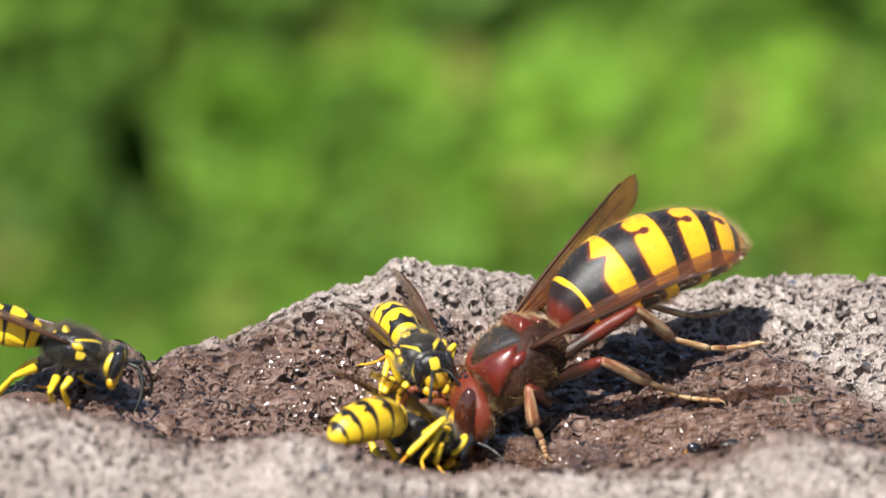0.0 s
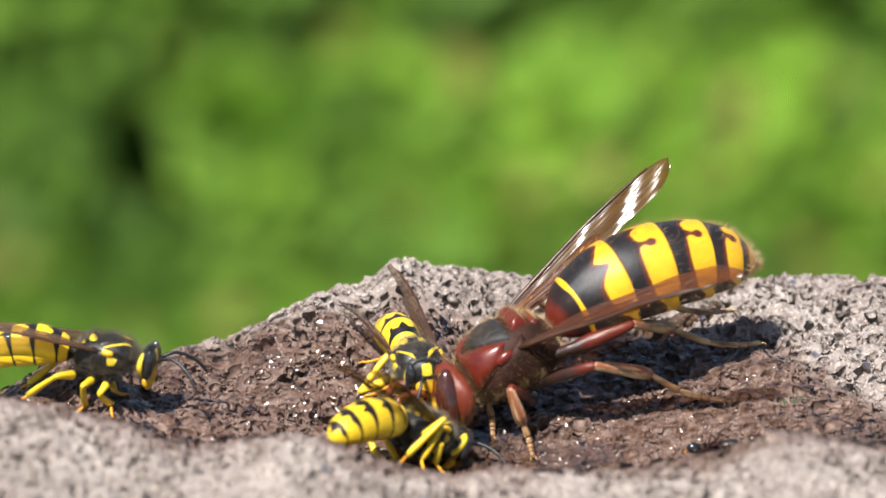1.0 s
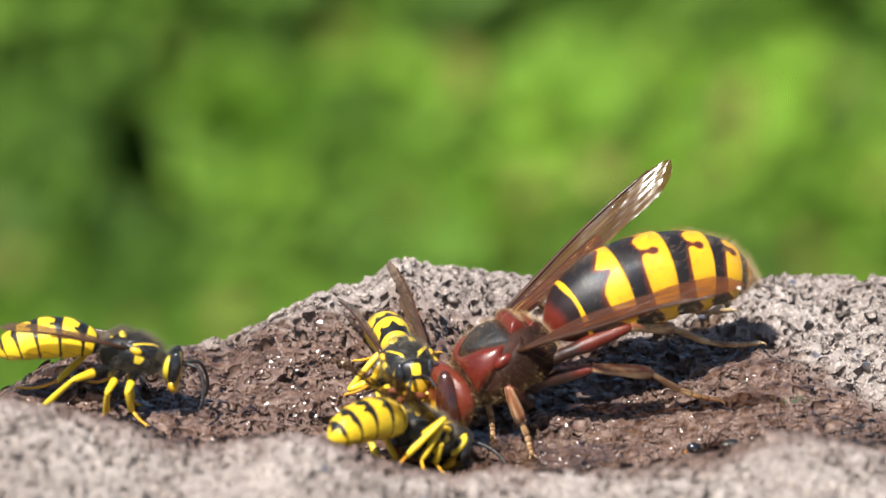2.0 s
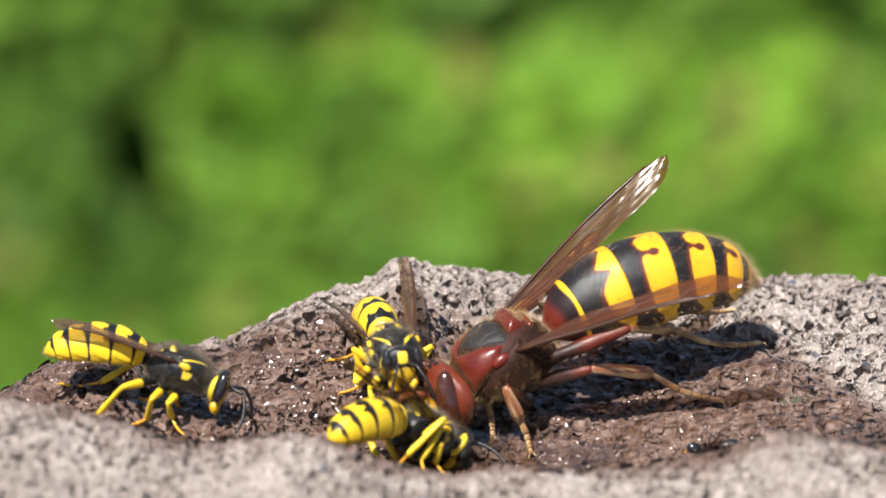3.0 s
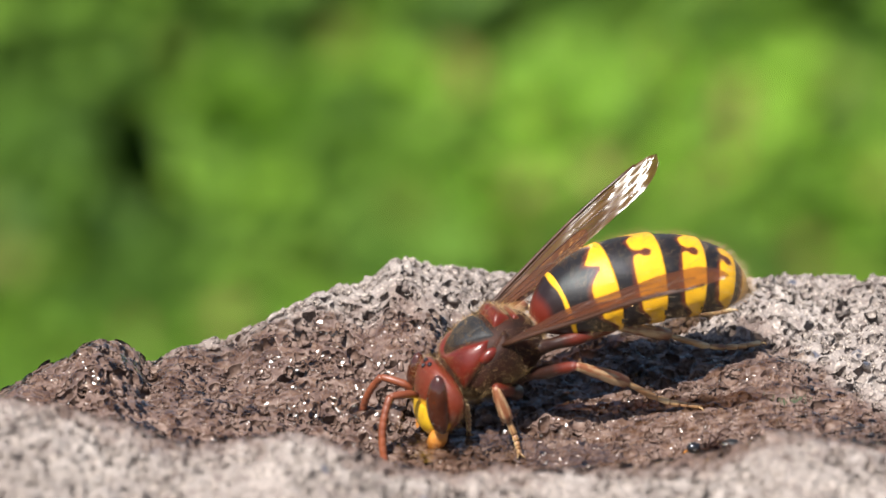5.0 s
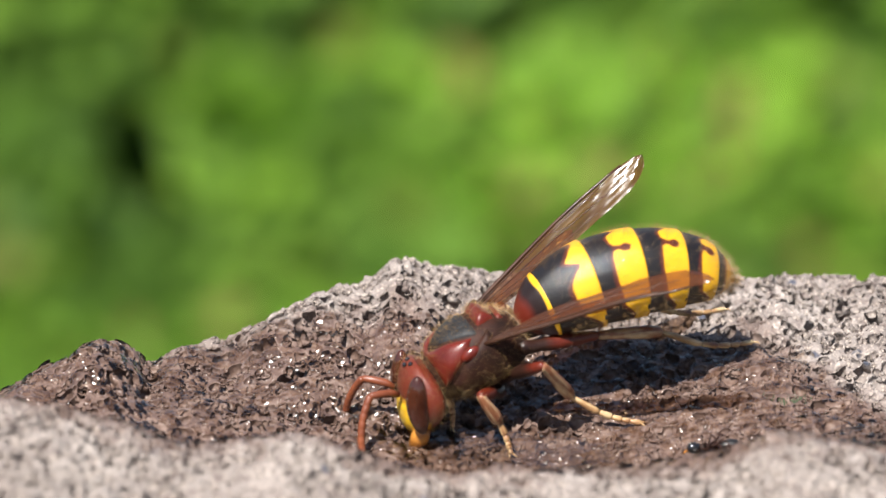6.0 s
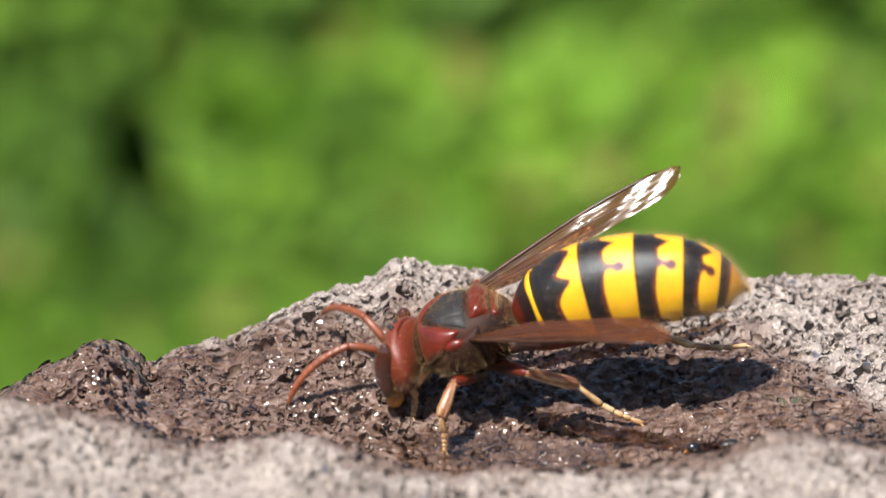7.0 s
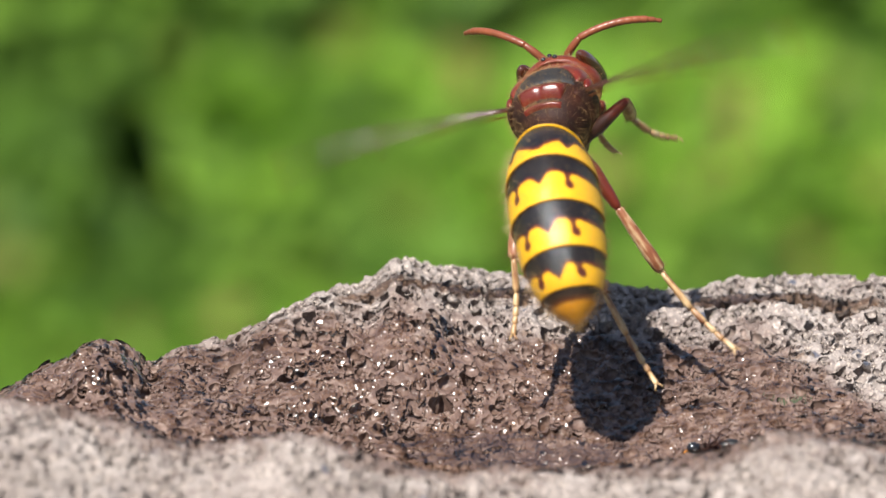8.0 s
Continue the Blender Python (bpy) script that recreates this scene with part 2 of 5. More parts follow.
HAIR_GOLD = plain("golden_hair", (0.20, 0.11, 0.04), (0.40, 0.25, 0.10), 800.0, 0.45)
HAIR_DARK = plain("dark_hair", (0.05, 0.042, 0.032), (0.20, 0.165, 0.115), 800.0, 0.45)
LEAF = leaf_material("hedge_leaf", (0.065, 0.135, 0.024), (0.39, 0.68, 0.07), (0.36, 0.25, 0.09))
# near-black colour that paints the shade behind the leaves
SHADE_BACKING = plain("hedge_shade", (0.010, 0.016, 0.004), (0.035, 0.045, 0.010), 12.0, 0.9)
TWIG = plain("twig_bark", (0.05, 0.032, 0.02), (0.13, 0.085, 0.05), 60.0, 0.8, 0.002)
SOIL = plain("soil_and_grass", (0.03, 0.045, 0.012), (0.09, 0.10, 0.03), 8.0, 0.95, 0.01)


# ---------------------------------------------------------------- mesh helpers
def mesh_from(name, verts, faces, smooth=True, scale=MM):
    """A mesh from an array of points in mm and a list or array of faces."""
    me = bpy.data.meshes.new(name)
    verts = np.asarray(verts, dtype=float) * scale
    if isinstance(faces, np.ndarray):
        k = faces.shape[1]
        me.vertices.add(len(verts))
        me.vertices.foreach_set("co", verts.ravel())
        me.loops.add(faces.size)
        me.loops.foreach_set("vertex_index", faces.ravel().astype(np.int32))
        me.polygons.add(len(faces))
        me.polygons.foreach_set("loop_start", np.arange(0, faces.size, k, dtype=np.int32))
        me.update(calc_edges=True)
    else:
        bm = bmesh.new()
        vs = [bm.verts.new(v) for v in verts]
        for f in faces:
            bm.faces.new([vs[i] for i in f])
        bmesh.ops.recalc_face_normals(bm, faces=bm.faces)
        bm.to_mesh(me)
        bm.free()
    if smooth:
        me.polygons.foreach_set("use_smooth", np.ones(len(me.polygons), dtype=bool))
    me.validate()
    return me


def set_attribute(me, name, values):
    a = me.attributes.new(name, "FLOAT", "POINT")
    a.data.foreach_set("value", np.asarray(values, dtype=np.float32))


def part(name, me, mat, parent=None, label=""):
    ob = new(name, me)
    me.materials.append(mat)
    if parent:
        ob.parent = parent
    if label:
        tagged(ob, label)
    return ob


def lattice(x, y, cell, seed):
    """Smooth value noise in -1..1 on arrays of places in mm."""
    rng = np.random.default_rng(seed)
    tab = rng.uniform(-1, 1, (256, 256))
    u, v = x / cell + 700.3, y / cell + 700.7
    i, j = np.floor(u).astype(int), np.floor(v).astype(int)
    f, g = u - i, v - j
    f, g = f * f * (3 - 2 * f), g * g * (3 - 2 * g)
    a, b, c, d = tab[i % 256, j % 256], tab[(i + 1) % 256, j % 256], tab[i % 256, (j + 1) % 256], tab[(i + 1) % 256, (j + 1) % 256]
    return (a * (1 - f) + b * f) * (1 - g) + (c * (1 - f) + d * f) * g


def bend(x, knots):
    """A smooth curve through knots [(x, y), ...]."""
    k = np.array(knots, dtype=float)
    x = np.clip(np.asarray(x, dtype=float), k[0, 0], k[-1, 0])
    m = np.gradient(k[:, 1], k[:, 0])
    i = np.clip(np.searchsorted(k[:, 0], x, "right") - 1, 0, len(k) - 2)
    h = k[i + 1, 0] - k[i, 0]
    s = (x - k[i, 0]) / h
    return ((1 + 2 * s) * (1 - s) ** 2 * k[i, 1] + s * (1 - s) ** 2 * h * m[i]
            + s * s * (3 - 2 * s) * k[i + 1, 1] + s * s * (s - 1) * h * m[i + 1])


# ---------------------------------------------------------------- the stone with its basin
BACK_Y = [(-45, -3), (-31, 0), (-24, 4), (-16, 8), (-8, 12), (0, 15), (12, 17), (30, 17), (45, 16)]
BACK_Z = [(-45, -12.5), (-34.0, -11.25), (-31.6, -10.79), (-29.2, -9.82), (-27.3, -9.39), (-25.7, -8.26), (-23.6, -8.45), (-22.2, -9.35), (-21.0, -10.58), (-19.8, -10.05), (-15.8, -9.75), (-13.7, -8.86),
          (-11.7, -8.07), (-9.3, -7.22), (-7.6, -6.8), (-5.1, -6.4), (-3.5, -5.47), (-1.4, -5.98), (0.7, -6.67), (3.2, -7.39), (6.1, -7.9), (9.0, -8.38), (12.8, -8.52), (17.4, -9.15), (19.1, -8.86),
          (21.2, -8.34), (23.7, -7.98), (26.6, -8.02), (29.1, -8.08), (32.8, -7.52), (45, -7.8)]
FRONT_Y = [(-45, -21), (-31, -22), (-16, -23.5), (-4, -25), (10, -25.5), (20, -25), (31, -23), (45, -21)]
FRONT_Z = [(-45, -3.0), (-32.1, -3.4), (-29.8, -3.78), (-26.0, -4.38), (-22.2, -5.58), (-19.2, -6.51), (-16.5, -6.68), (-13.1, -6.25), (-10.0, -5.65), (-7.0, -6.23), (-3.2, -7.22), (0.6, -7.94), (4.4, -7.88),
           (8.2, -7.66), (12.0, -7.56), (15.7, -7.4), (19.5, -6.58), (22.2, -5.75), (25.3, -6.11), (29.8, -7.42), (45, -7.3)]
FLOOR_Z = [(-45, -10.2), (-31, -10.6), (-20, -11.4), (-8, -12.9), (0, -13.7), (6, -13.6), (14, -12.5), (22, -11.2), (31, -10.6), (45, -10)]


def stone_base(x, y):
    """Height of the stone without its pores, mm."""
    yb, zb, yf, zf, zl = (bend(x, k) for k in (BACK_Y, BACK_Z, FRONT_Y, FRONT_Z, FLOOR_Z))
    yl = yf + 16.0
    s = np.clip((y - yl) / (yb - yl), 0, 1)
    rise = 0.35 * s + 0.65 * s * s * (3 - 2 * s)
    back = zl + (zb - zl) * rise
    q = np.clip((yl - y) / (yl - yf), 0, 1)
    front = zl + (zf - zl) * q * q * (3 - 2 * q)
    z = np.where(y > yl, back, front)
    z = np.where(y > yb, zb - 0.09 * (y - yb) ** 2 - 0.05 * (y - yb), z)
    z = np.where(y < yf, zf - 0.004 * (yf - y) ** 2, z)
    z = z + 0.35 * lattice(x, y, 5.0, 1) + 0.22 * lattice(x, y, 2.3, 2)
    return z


# large open pores: across, back, radius, stretch, turn
BIG_PORES = [(18.5, -1.2, 1.25, 0.55, 0.3), (17.7, -1.9, 0.6, 0.7, 0.9), (23.1, 1.5, 0.45, 0.8, 1.0), (-0.2, -0.6, 0.85, 0.8, 0.2), (-6.4, 2.8, 0.5, 0.8, 2.0), (-3.8, 2.2, 0.42, 0.9, 0.7),
             (-10.4, 6.1, 0.45, 0.7, 1.4), (3.1, 5.1, 0.7, 0.8, 2.4), (28.4, 6.1, 0.4, 0.7, 0.5), (1.8, 2.6, 0.8, 0.7, 1.1), (-2.0, 7.0, 0.5, 0.8, 0.3)]


def pores(x, y, xs, ys):
    """Gas bubbles that open on the surface: for each place its sideways shift and its depth along the normal, mm.
    A bubble is wider inside than its mouth, so its walls overhang."""
    rng = np.random.default_rng(5)
    deep, sx, sy = np.zeros_like(x), np.zeros_like(x), np.zeros_like(x)
    wx = x + 0.12 * lattice(x, y, 0.55, 71) + 0.05 * lattice(x, y, 0.22, 72)
    wy = y + 0.12 * lattice(x, y, 0.55, 73) + 0.05 * lattice(x, y, 0.22, 74)
    area = (xs[-1] - xs[0]) * (ys[-1] - ys[0])
    bowls = [(cx, cy, r, e, a, 2.2) for cx, cy, r, e, a in BIG_PORES]
    for density, r0, r1 in ((1.6, 0.11, 0.18), (1.35, 0.18, 0.30), (0.85, 0.30, 0.46), (0.22, 0.46, 0.85)):
        for _ in range(int(area * density)):
            bowls.append((rng.uniform(xs[0], xs[-1]), rng.uniform(ys[0], ys[-1]), rng.uniform(r0, r1), rng.uniform(0.6, 1.0), rng.uniform(0, math.pi), rng.uniform(0.45, 1.1)))
    mouth = radians(55)
    for cx, cy, r, e, a, k in bowls:
        i0, i1 = np.searchsorted(xs, (cx - r * 1.3, cx + r * 1.3))
        j0, j1 = np.searchsorted(ys, (cy - r * 1.3, cy + r * 1.3))
        u, v = wx[j0:j1, i0:i1] - cx, wy[j0:j1, i0:i1] - cy
        p, q = (u * math.cos(a) + v * math.sin(a)) / r, (v * math.cos(a) - u * math.sin(a)) / (r * e)
        d = np.sqrt(p * p + q * q)
        th = math.pi - (math.pi - mouth) * np.clip(d, 0, 1)
        big = r / math.sin(mouth)
        depth = k * big * (math.cos(mouth) - np.cos(th))
        grow = np.where(d > 1e-3, np.sin(th) / math.sin(mouth) / np.maximum(d, 1e-3), 1.0) - 1
        win = (d < 1) & (depth > deep[j0:j1, i0:i1])
        deep[j0:j1, i0:i1][win] = depth[win]
        sx[j0:j1, i0:i1][win] = (u * grow)[win]
        sy[j0:j1, i0:i1][win] = (v * grow)[win]
    return sx, sy, deep


def beads(places, normals, rng):
    """Beads and lenses of water on the wet stone, each a low smooth dome that sags downhill."""
    rings, sides = 5, 10
    dome = [(0.0, 0.0, 0.0)]
    for i in range(1, rings):
        u = i / (rings - 1)
        dome += [(u * math.cos(math.tau * j / sides), u * math.sin(math.tau * j / sides), u * u) for j in range(sides)]
    tri = [(0, 1 + j, 1 + (j + 1) % sides) for j in range(sides)]
    for i in range(rings - 2):
        o = 1 + i * sides
        for j in range(sides):
            k = (j + 1) % sides
            tri += [(o + j, o + sides + j, o + sides + k), (o + j, o + sides + k, o + k)]
    dome, tri = np.array(dome), np.array(tri)
    n = len(places)
    radius = 0.17 + 0.40 * rng.random(n) ** 2.2
    height = radius * rng.uniform(0.12, 0.30, n)
    down = normals * np.array((1.0, 1.0, 0.0))
    normals = normals + down * 0.95 + rng.normal(0, 0.13, (n, 3))
    normals /= np.linalg.norm(normals, axis=1)[:, None]
    places = places + normals * (height * 0.75)[:, None]
    side = np.cross(normals, (0.0, 1.0, 0.3))
    side /= np.linalg.norm(side, axis=1)[:, None]
    other = np.cross(normals, side)
    stretch = rng.uniform(0.75, 1.3, n)
    pts = (places[:, None, :] + side[:, None, :] * (dome[None, :, :1] * (radius * stretch)[:, None, None]) + other[:, None, :] * (dome[None, :, 1:2] * radius[:, None, None])
           - normals[:, None, :] * (dome[None, :, 2:] * height[:, None, None]))
    faces = (tri[None] + (np.arange(n) * len(dome))[:, None, None]).reshape(-1, 3)
    ob = part("water_beads", mesh_from("water_beads", pts.reshape(-1, 3), faces), BEAD)
    return tagged(ob, "tiny glinting beads of water on wet stone", "water", kind="stuff")


def stone():
    xs = np.arange(-33.5, 33.51, 0.051)
    ys = np.concatenate([np.arange(-40, -17.05, 0.11), np.arange(-17, 18.51, 0.066)])
    x, y = np.meshgrid(xs, ys)
    z = stone_base(x, y)
    amount = 1.0 + 0.5 * lattice(x, y, 4.0, 8)
    # soaked patch: behind the front rim, up the back slope, ending on the dry shoulder
    soak_back = bend(x, [(-45, 8), (-20, 9), (-14, 9), (-8, 8.5), (0, 8.5), (8, 9), (12, 9.5), (16, 9.5), (20, 8.5), (23, 8), (26, 4.5), (29, -0.5), (33, -8), (45, -20)])
    wet = np.minimum(y - bend(x, FRONT_Y) - 0.4, soak_back - y)
    wet = np.clip(wet, -8, 5)
    rough = np.clip(0.85 - 0.08 * wet + 0.25 * lattice(x, y, 5.0, 9), 0.5, 1.1)
    z = z + rough * (0.28 * lattice(x, y, 1.1, 3) + 0.19 * lattice(x, y, 0.5, 4) + 0.09 * lattice(x, y, 0.26, 6) + 0.03 * lattice(x, y, 0.15, 7))
    gy, gx = np.gradient(stone_base(x, y), ys, xs)
    up = 1 / np.sqrt(1 + gx * gx + gy * gy)
    sx, sy, deep = pores(x, y, xs, ys)
    amount = np.clip(amount, 0.45, 1.25)
    pits = np.clip((lattice(x, y, 1.3, 91) - 0.22) / 0.25, 0, 1)
    damp = np.clip(wet / 2.0, 0, 1)
    amount = amount * (1 - damp * 0.22 * (1 - pits)) * (1 + 0.45 * (1 - damp))
    amount = amount * np.where(y < -19, 0.6, 1.0)
    deep *= amount
    x, y, z = x + sx * amount + gx * up * deep, y + sy * amount + gy * up * deep, z + (sx * gx + sy * gy) * amount - up * deep
    h, w = x.shape
    verts = np.stack([x, y, z], -1).reshape(-1, 3)
    # places for beads of water: on the ridges of the soaked patch
    rng = np.random.default_rng(23)
    ridge = np.flatnonzero(((deep < 0.03) & (wet > 0.8 + 1.5 * lattice(x, y, 3.0, 24))).ravel())
    at = rng.choice(ridge, 4600, replace=False)
    lean = np.stack([-gx * up, -gy * up, up], -1).reshape(-1, 3)[at]
    beads(verts[at], lean, rng)
    idx = np.arange(h * w).reshape(h, w)
    quads = np.stack([idx[:-1, :-1], idx[:-1, 1:], idx[1:, 1:], idx[1:, :-1]], -1).reshape(-1, 4)
    # flanks of the boulder down to the soil
    ring = np.concatenate([idx[0, :-1:6], idx[:-1:6, -1], idx[-1, :0:-6], idx[:0:-6, 0]])
    top = verts[ring]
    skirt, faces, last = [], [], ring
    base = len(verts)
    for k, (grow, drop) in enumerate(((1.05, 4), (1.25, 16), (1.6, 45), (2.4, 130), (3.6, 420), (4.2, 1075))):
        lay = top.copy()
        lay[:, :2] *= grow
        lay[:, :2] += np.stack([lattice(lay[:, 0], lay[:, 1] + drop, 9 + drop / 6, 21), lattice(lay[:, 0] + drop, lay[:, 1], 9 + drop / 6, 22)], -1) * (0.5 + drop * 0.05)
        lay[:, 2] -= drop
        now = base + len(ring) * k + np.arange(len(ring))
        skirt.append(lay)
        faces.append(np.stack([last, now, np.roll(now, -1), np.roll(last, -1)], -1))
        last = now
    verts = np.concatenate([verts] + skirt)
    quads = np.concatenate([quads] + faces)
    me = mesh_from("lava_stone", verts, quads)
    set_attribute(me, "wetness", np.concatenate([wet.ravel(), np.full(len(verts) - h * w, -8.0)]))
    ob = part("lava_stone", me, ROCK)
    return tagged(ob, "porous pinkish grey lava stone with a wet brown hollow", "stone")


def puddle():
    xs, ys = np.arange(-14, 19.01, 0.5), np.arange(-11.5, -0.99, 0.5)
    x, y = np.meshgrid(xs, ys)
    inside = ((x - 5.0) / 8.5) ** 2 + ((y + 6.2) / 5.2) ** 2
    z = np.full_like(x, -12.6) + 0.02 * lattice(x, y, 1.6, 31)
    h, w = x.shape
    idx = np.arange(h * w).reshape(h, w)
    keep = inside[:-1, :-1] < 1
    quads = np.stack([idx[:-1, :-1], idx[:-1, 1:], idx[1:, 1:], idx[1:, :-1]], -1)[keep]
    ob = part("water", mesh_from("water", np.stack([x, y, z], -1).reshape(-1, 3), quads), WATER)
    return tagged(ob, "thin film of clear water in the stone's hollow", "water", kind="structure")


# ---------------------------------------------------------------- hedge and soil behind
def soil():
    xs = np.concatenate([np.linspace(-60, -3, 20), np.linspace(-2.8, 2.8, 57), np.linspace(3, 60, 20)])
    ys = np.concatenate([np.linspace(-40, -3, 14), np.linspace(-2.8, 4.8, 60), np.linspace(5, 400, 30)])
    x, y = np.meshgrid(xs, ys)
    z = -1.05 + 0.02 * lattice(x, y, 0.35, 41) + 0.008 * lattice(x, y, 0.12, 42)
    h, w = x.shape
    idx = np.arange(h * w).reshape(h, w)
    quads = np.stack([idx[:-1, :-1], idx[:-1, 1:], idx[1:, 1:], idx[1:, :-1]], -1).reshape(-1, 4)
    ob = part("ground", mesh_from("ground", np.stack([x, y, z], -1).reshape(-1, 3), quads, scale=1.0), SOIL)
    return tagged(ob, "dark garden soil with sparse grass", "ground", kind="structure")


HEDGE_Y = 1.0
# hollows in the leaf wall; their shade is partly painted: across, up, radius (m)
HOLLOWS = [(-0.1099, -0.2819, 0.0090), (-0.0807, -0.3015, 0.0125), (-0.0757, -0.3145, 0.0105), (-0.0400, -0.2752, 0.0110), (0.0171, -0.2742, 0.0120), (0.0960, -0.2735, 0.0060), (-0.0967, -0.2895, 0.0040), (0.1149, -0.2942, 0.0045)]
# patches of lighter leaves (above zero) and of dark ones that paint shade: across, up, radius, strength
TONE_PATCHES = [(-0.0807, -0.3020, 0.0180, -0.9), (-0.0745, -0.3160, 0.0150, -0.9), (-0.0400, -0.2757, 0.0170, -0.9), (0.0171, -0.2745, 0.0170, -0.9), (-0.1120, -0.2850, 0.0150, -0.9), (-0.0818, -0.2788, 0.0103, 0.55), (-0.0198, -0.2834, 0.0103, 0.6), (-0.0525, -0.2988, 0.0141, 1.0), (-0.1078, -0.3205, 0.0119, 0.4), (-0.0124, -0.2926, 0.0118, 0.7), (0.0261, -0.305, 0.0175, 1.2), (0.032, -0.2895, 0.0140, 0.9),
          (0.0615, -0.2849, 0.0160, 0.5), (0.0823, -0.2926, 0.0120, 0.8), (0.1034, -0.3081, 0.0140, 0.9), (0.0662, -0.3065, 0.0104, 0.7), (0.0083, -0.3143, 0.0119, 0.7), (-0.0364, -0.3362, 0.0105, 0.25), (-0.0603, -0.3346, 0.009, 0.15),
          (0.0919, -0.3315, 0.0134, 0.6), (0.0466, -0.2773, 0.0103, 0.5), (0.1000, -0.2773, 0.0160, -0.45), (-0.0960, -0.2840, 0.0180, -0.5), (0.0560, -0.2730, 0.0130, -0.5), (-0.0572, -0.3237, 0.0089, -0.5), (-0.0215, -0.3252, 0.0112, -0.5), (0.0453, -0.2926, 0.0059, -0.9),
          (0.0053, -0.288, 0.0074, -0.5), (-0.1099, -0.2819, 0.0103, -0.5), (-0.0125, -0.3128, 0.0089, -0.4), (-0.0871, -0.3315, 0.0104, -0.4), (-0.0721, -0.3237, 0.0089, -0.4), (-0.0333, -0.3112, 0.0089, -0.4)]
# withered tufts: across, up, radius
WITHERED = [(-0.0708, -0.3378, 0.0063), (0.0128, -0.3221, 0.0071), (0.0691, -0.2988, 0.0056), (-0.0006, -0.2865, 0.0059)]


def hedge():
    """A leafy shrub: twigs, a near-black sheet for its shaded inside and thousands of leaves, with hollows between the
    sprays.
    """
    root = tagged(new("shrub"), "dense sunlit green garden shrub behind the stone", "shrub")
    root.location = (0, HEDGE_Y + 0.15, -1.05)
    rng = np.random.default_rng(11)
    verts, faces, leaf_tones = [], [], []
    shape = np.array([(0, 0, 0), (0.3, 0.32, 0.05), (0.3, 0, 0.0), (0.3, -0.32, 0.05), (0.7, 0.26, 0.02), (0.7, 0, -0.03), (0.7, -0.26, 0.02), (1.0, 0, -0.10)])
    quad = [(0, 2, 1), (0, 3, 2), (1, 2, 5), (1, 5, 4), (2, 3, 6), (2, 6, 5), (4, 5, 7), (5, 6, 7)]
    wither = []
    count = 0
    while count < 20000:
        if count < 14500:
            px, pz = rng.uniform(-0.16, 0.16), rng.uniform(-0.41, -0.23)
        else:
            px, pz = rng.uniform(-0.9, 0.9), rng.uniform(-1.02, 0.05)
        count += 1
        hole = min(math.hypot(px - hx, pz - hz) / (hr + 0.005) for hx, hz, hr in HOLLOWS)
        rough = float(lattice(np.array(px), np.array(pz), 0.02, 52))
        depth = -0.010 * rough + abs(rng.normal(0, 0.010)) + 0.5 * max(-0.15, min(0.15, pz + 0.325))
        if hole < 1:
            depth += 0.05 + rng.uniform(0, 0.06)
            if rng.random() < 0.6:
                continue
        py = HEDGE_Y + depth
        size = rng.uniform(0.010, 0.020) if count < 14500 else rng.uniform(0.020, 0.040)
        d = Vector((rng.normal(0, 0.8), -0.3 + rng.normal(0, 0.4), -0.2 + rng.normal(0, 0.6))).normalized()
        up = Vector((-0.25 + rng.normal(0, 0.3), -0.8 + rng.normal(0, 0.3), 0.7 + rng.normal(0, 0.3)))
        side = up.cross(d).normalized()
        nor = d.cross(side)
        b = len(verts)
        # lighter with height; leaves in hollows go darkest to paint their shade
        leaf_tone = 0.40 + 0.5 * max(-0.15, min(0.06, pz + 0.315)) + 0.12 * rough + sum(0.75 * a * math.exp(-((px - sx) ** 2 + (pz - sz) ** 2) / (sr * sr)) for sx, sz, sr, a in TONE_PATCHES)
        leaf_tone = leaf_tone if hole >= 1 else 0.0
        dry = max(math.exp(-((px - sx) ** 2 + (pz - sz) ** 2) / (sr * sr)) for sx, sz, sr in WITHERED)
        for sx, sy, sz in shape:
            p = d * sx * size + side * sy * size + nor * sz * size
            leaf_tones.append(leaf_tone)
            wither.append(float(rng.random() < 0.8 * dry) if sx == 0 else wither[-1])
            verts.append((px + p.x, py + p.y - root.location.y, pz + p.z - root.location.z))
        faces += [tuple(b + i for i in f) for f in quad]
    me = mesh_from("foliage", verts, np.array(faces), scale=1.0)
    set_attribute(me, "leaf_tone", np.clip(leaf_tones, 0, 1))
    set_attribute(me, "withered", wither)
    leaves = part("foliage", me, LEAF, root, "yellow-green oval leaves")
    tagged(leaves, kind="stuff")
    # near-black sheet that stands in for the shade inside
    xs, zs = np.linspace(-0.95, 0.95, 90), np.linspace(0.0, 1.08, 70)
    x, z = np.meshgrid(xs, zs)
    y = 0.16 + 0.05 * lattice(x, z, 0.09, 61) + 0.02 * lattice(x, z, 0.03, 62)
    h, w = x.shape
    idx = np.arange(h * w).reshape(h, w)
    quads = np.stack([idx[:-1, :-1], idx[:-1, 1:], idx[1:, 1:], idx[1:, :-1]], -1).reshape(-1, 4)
    part("inner_growth", mesh_from("inner_growth", np.stack([x, y, z], -1).reshape(-1, 3), quads, scale=1.0), SHADE_BACKING, root, "near-black backing sheet that stands in for shade between the leaves")
    # stems
    tv, tf = [], []
    for k in range(60):
        bx = rng.uniform(-0.8, 0.8)
        lean, h1 = rng.uniform(-0.25, 0.25), rng.uniform(0.6, 1.05)
        yy = rng.uniform(-0.02, 0.12)
        for s in range(6):
            u = s / 5
            r = 0.005 * (1 - 0.8 * u)
            for q in range(5):
                a = q * math.tau / 5
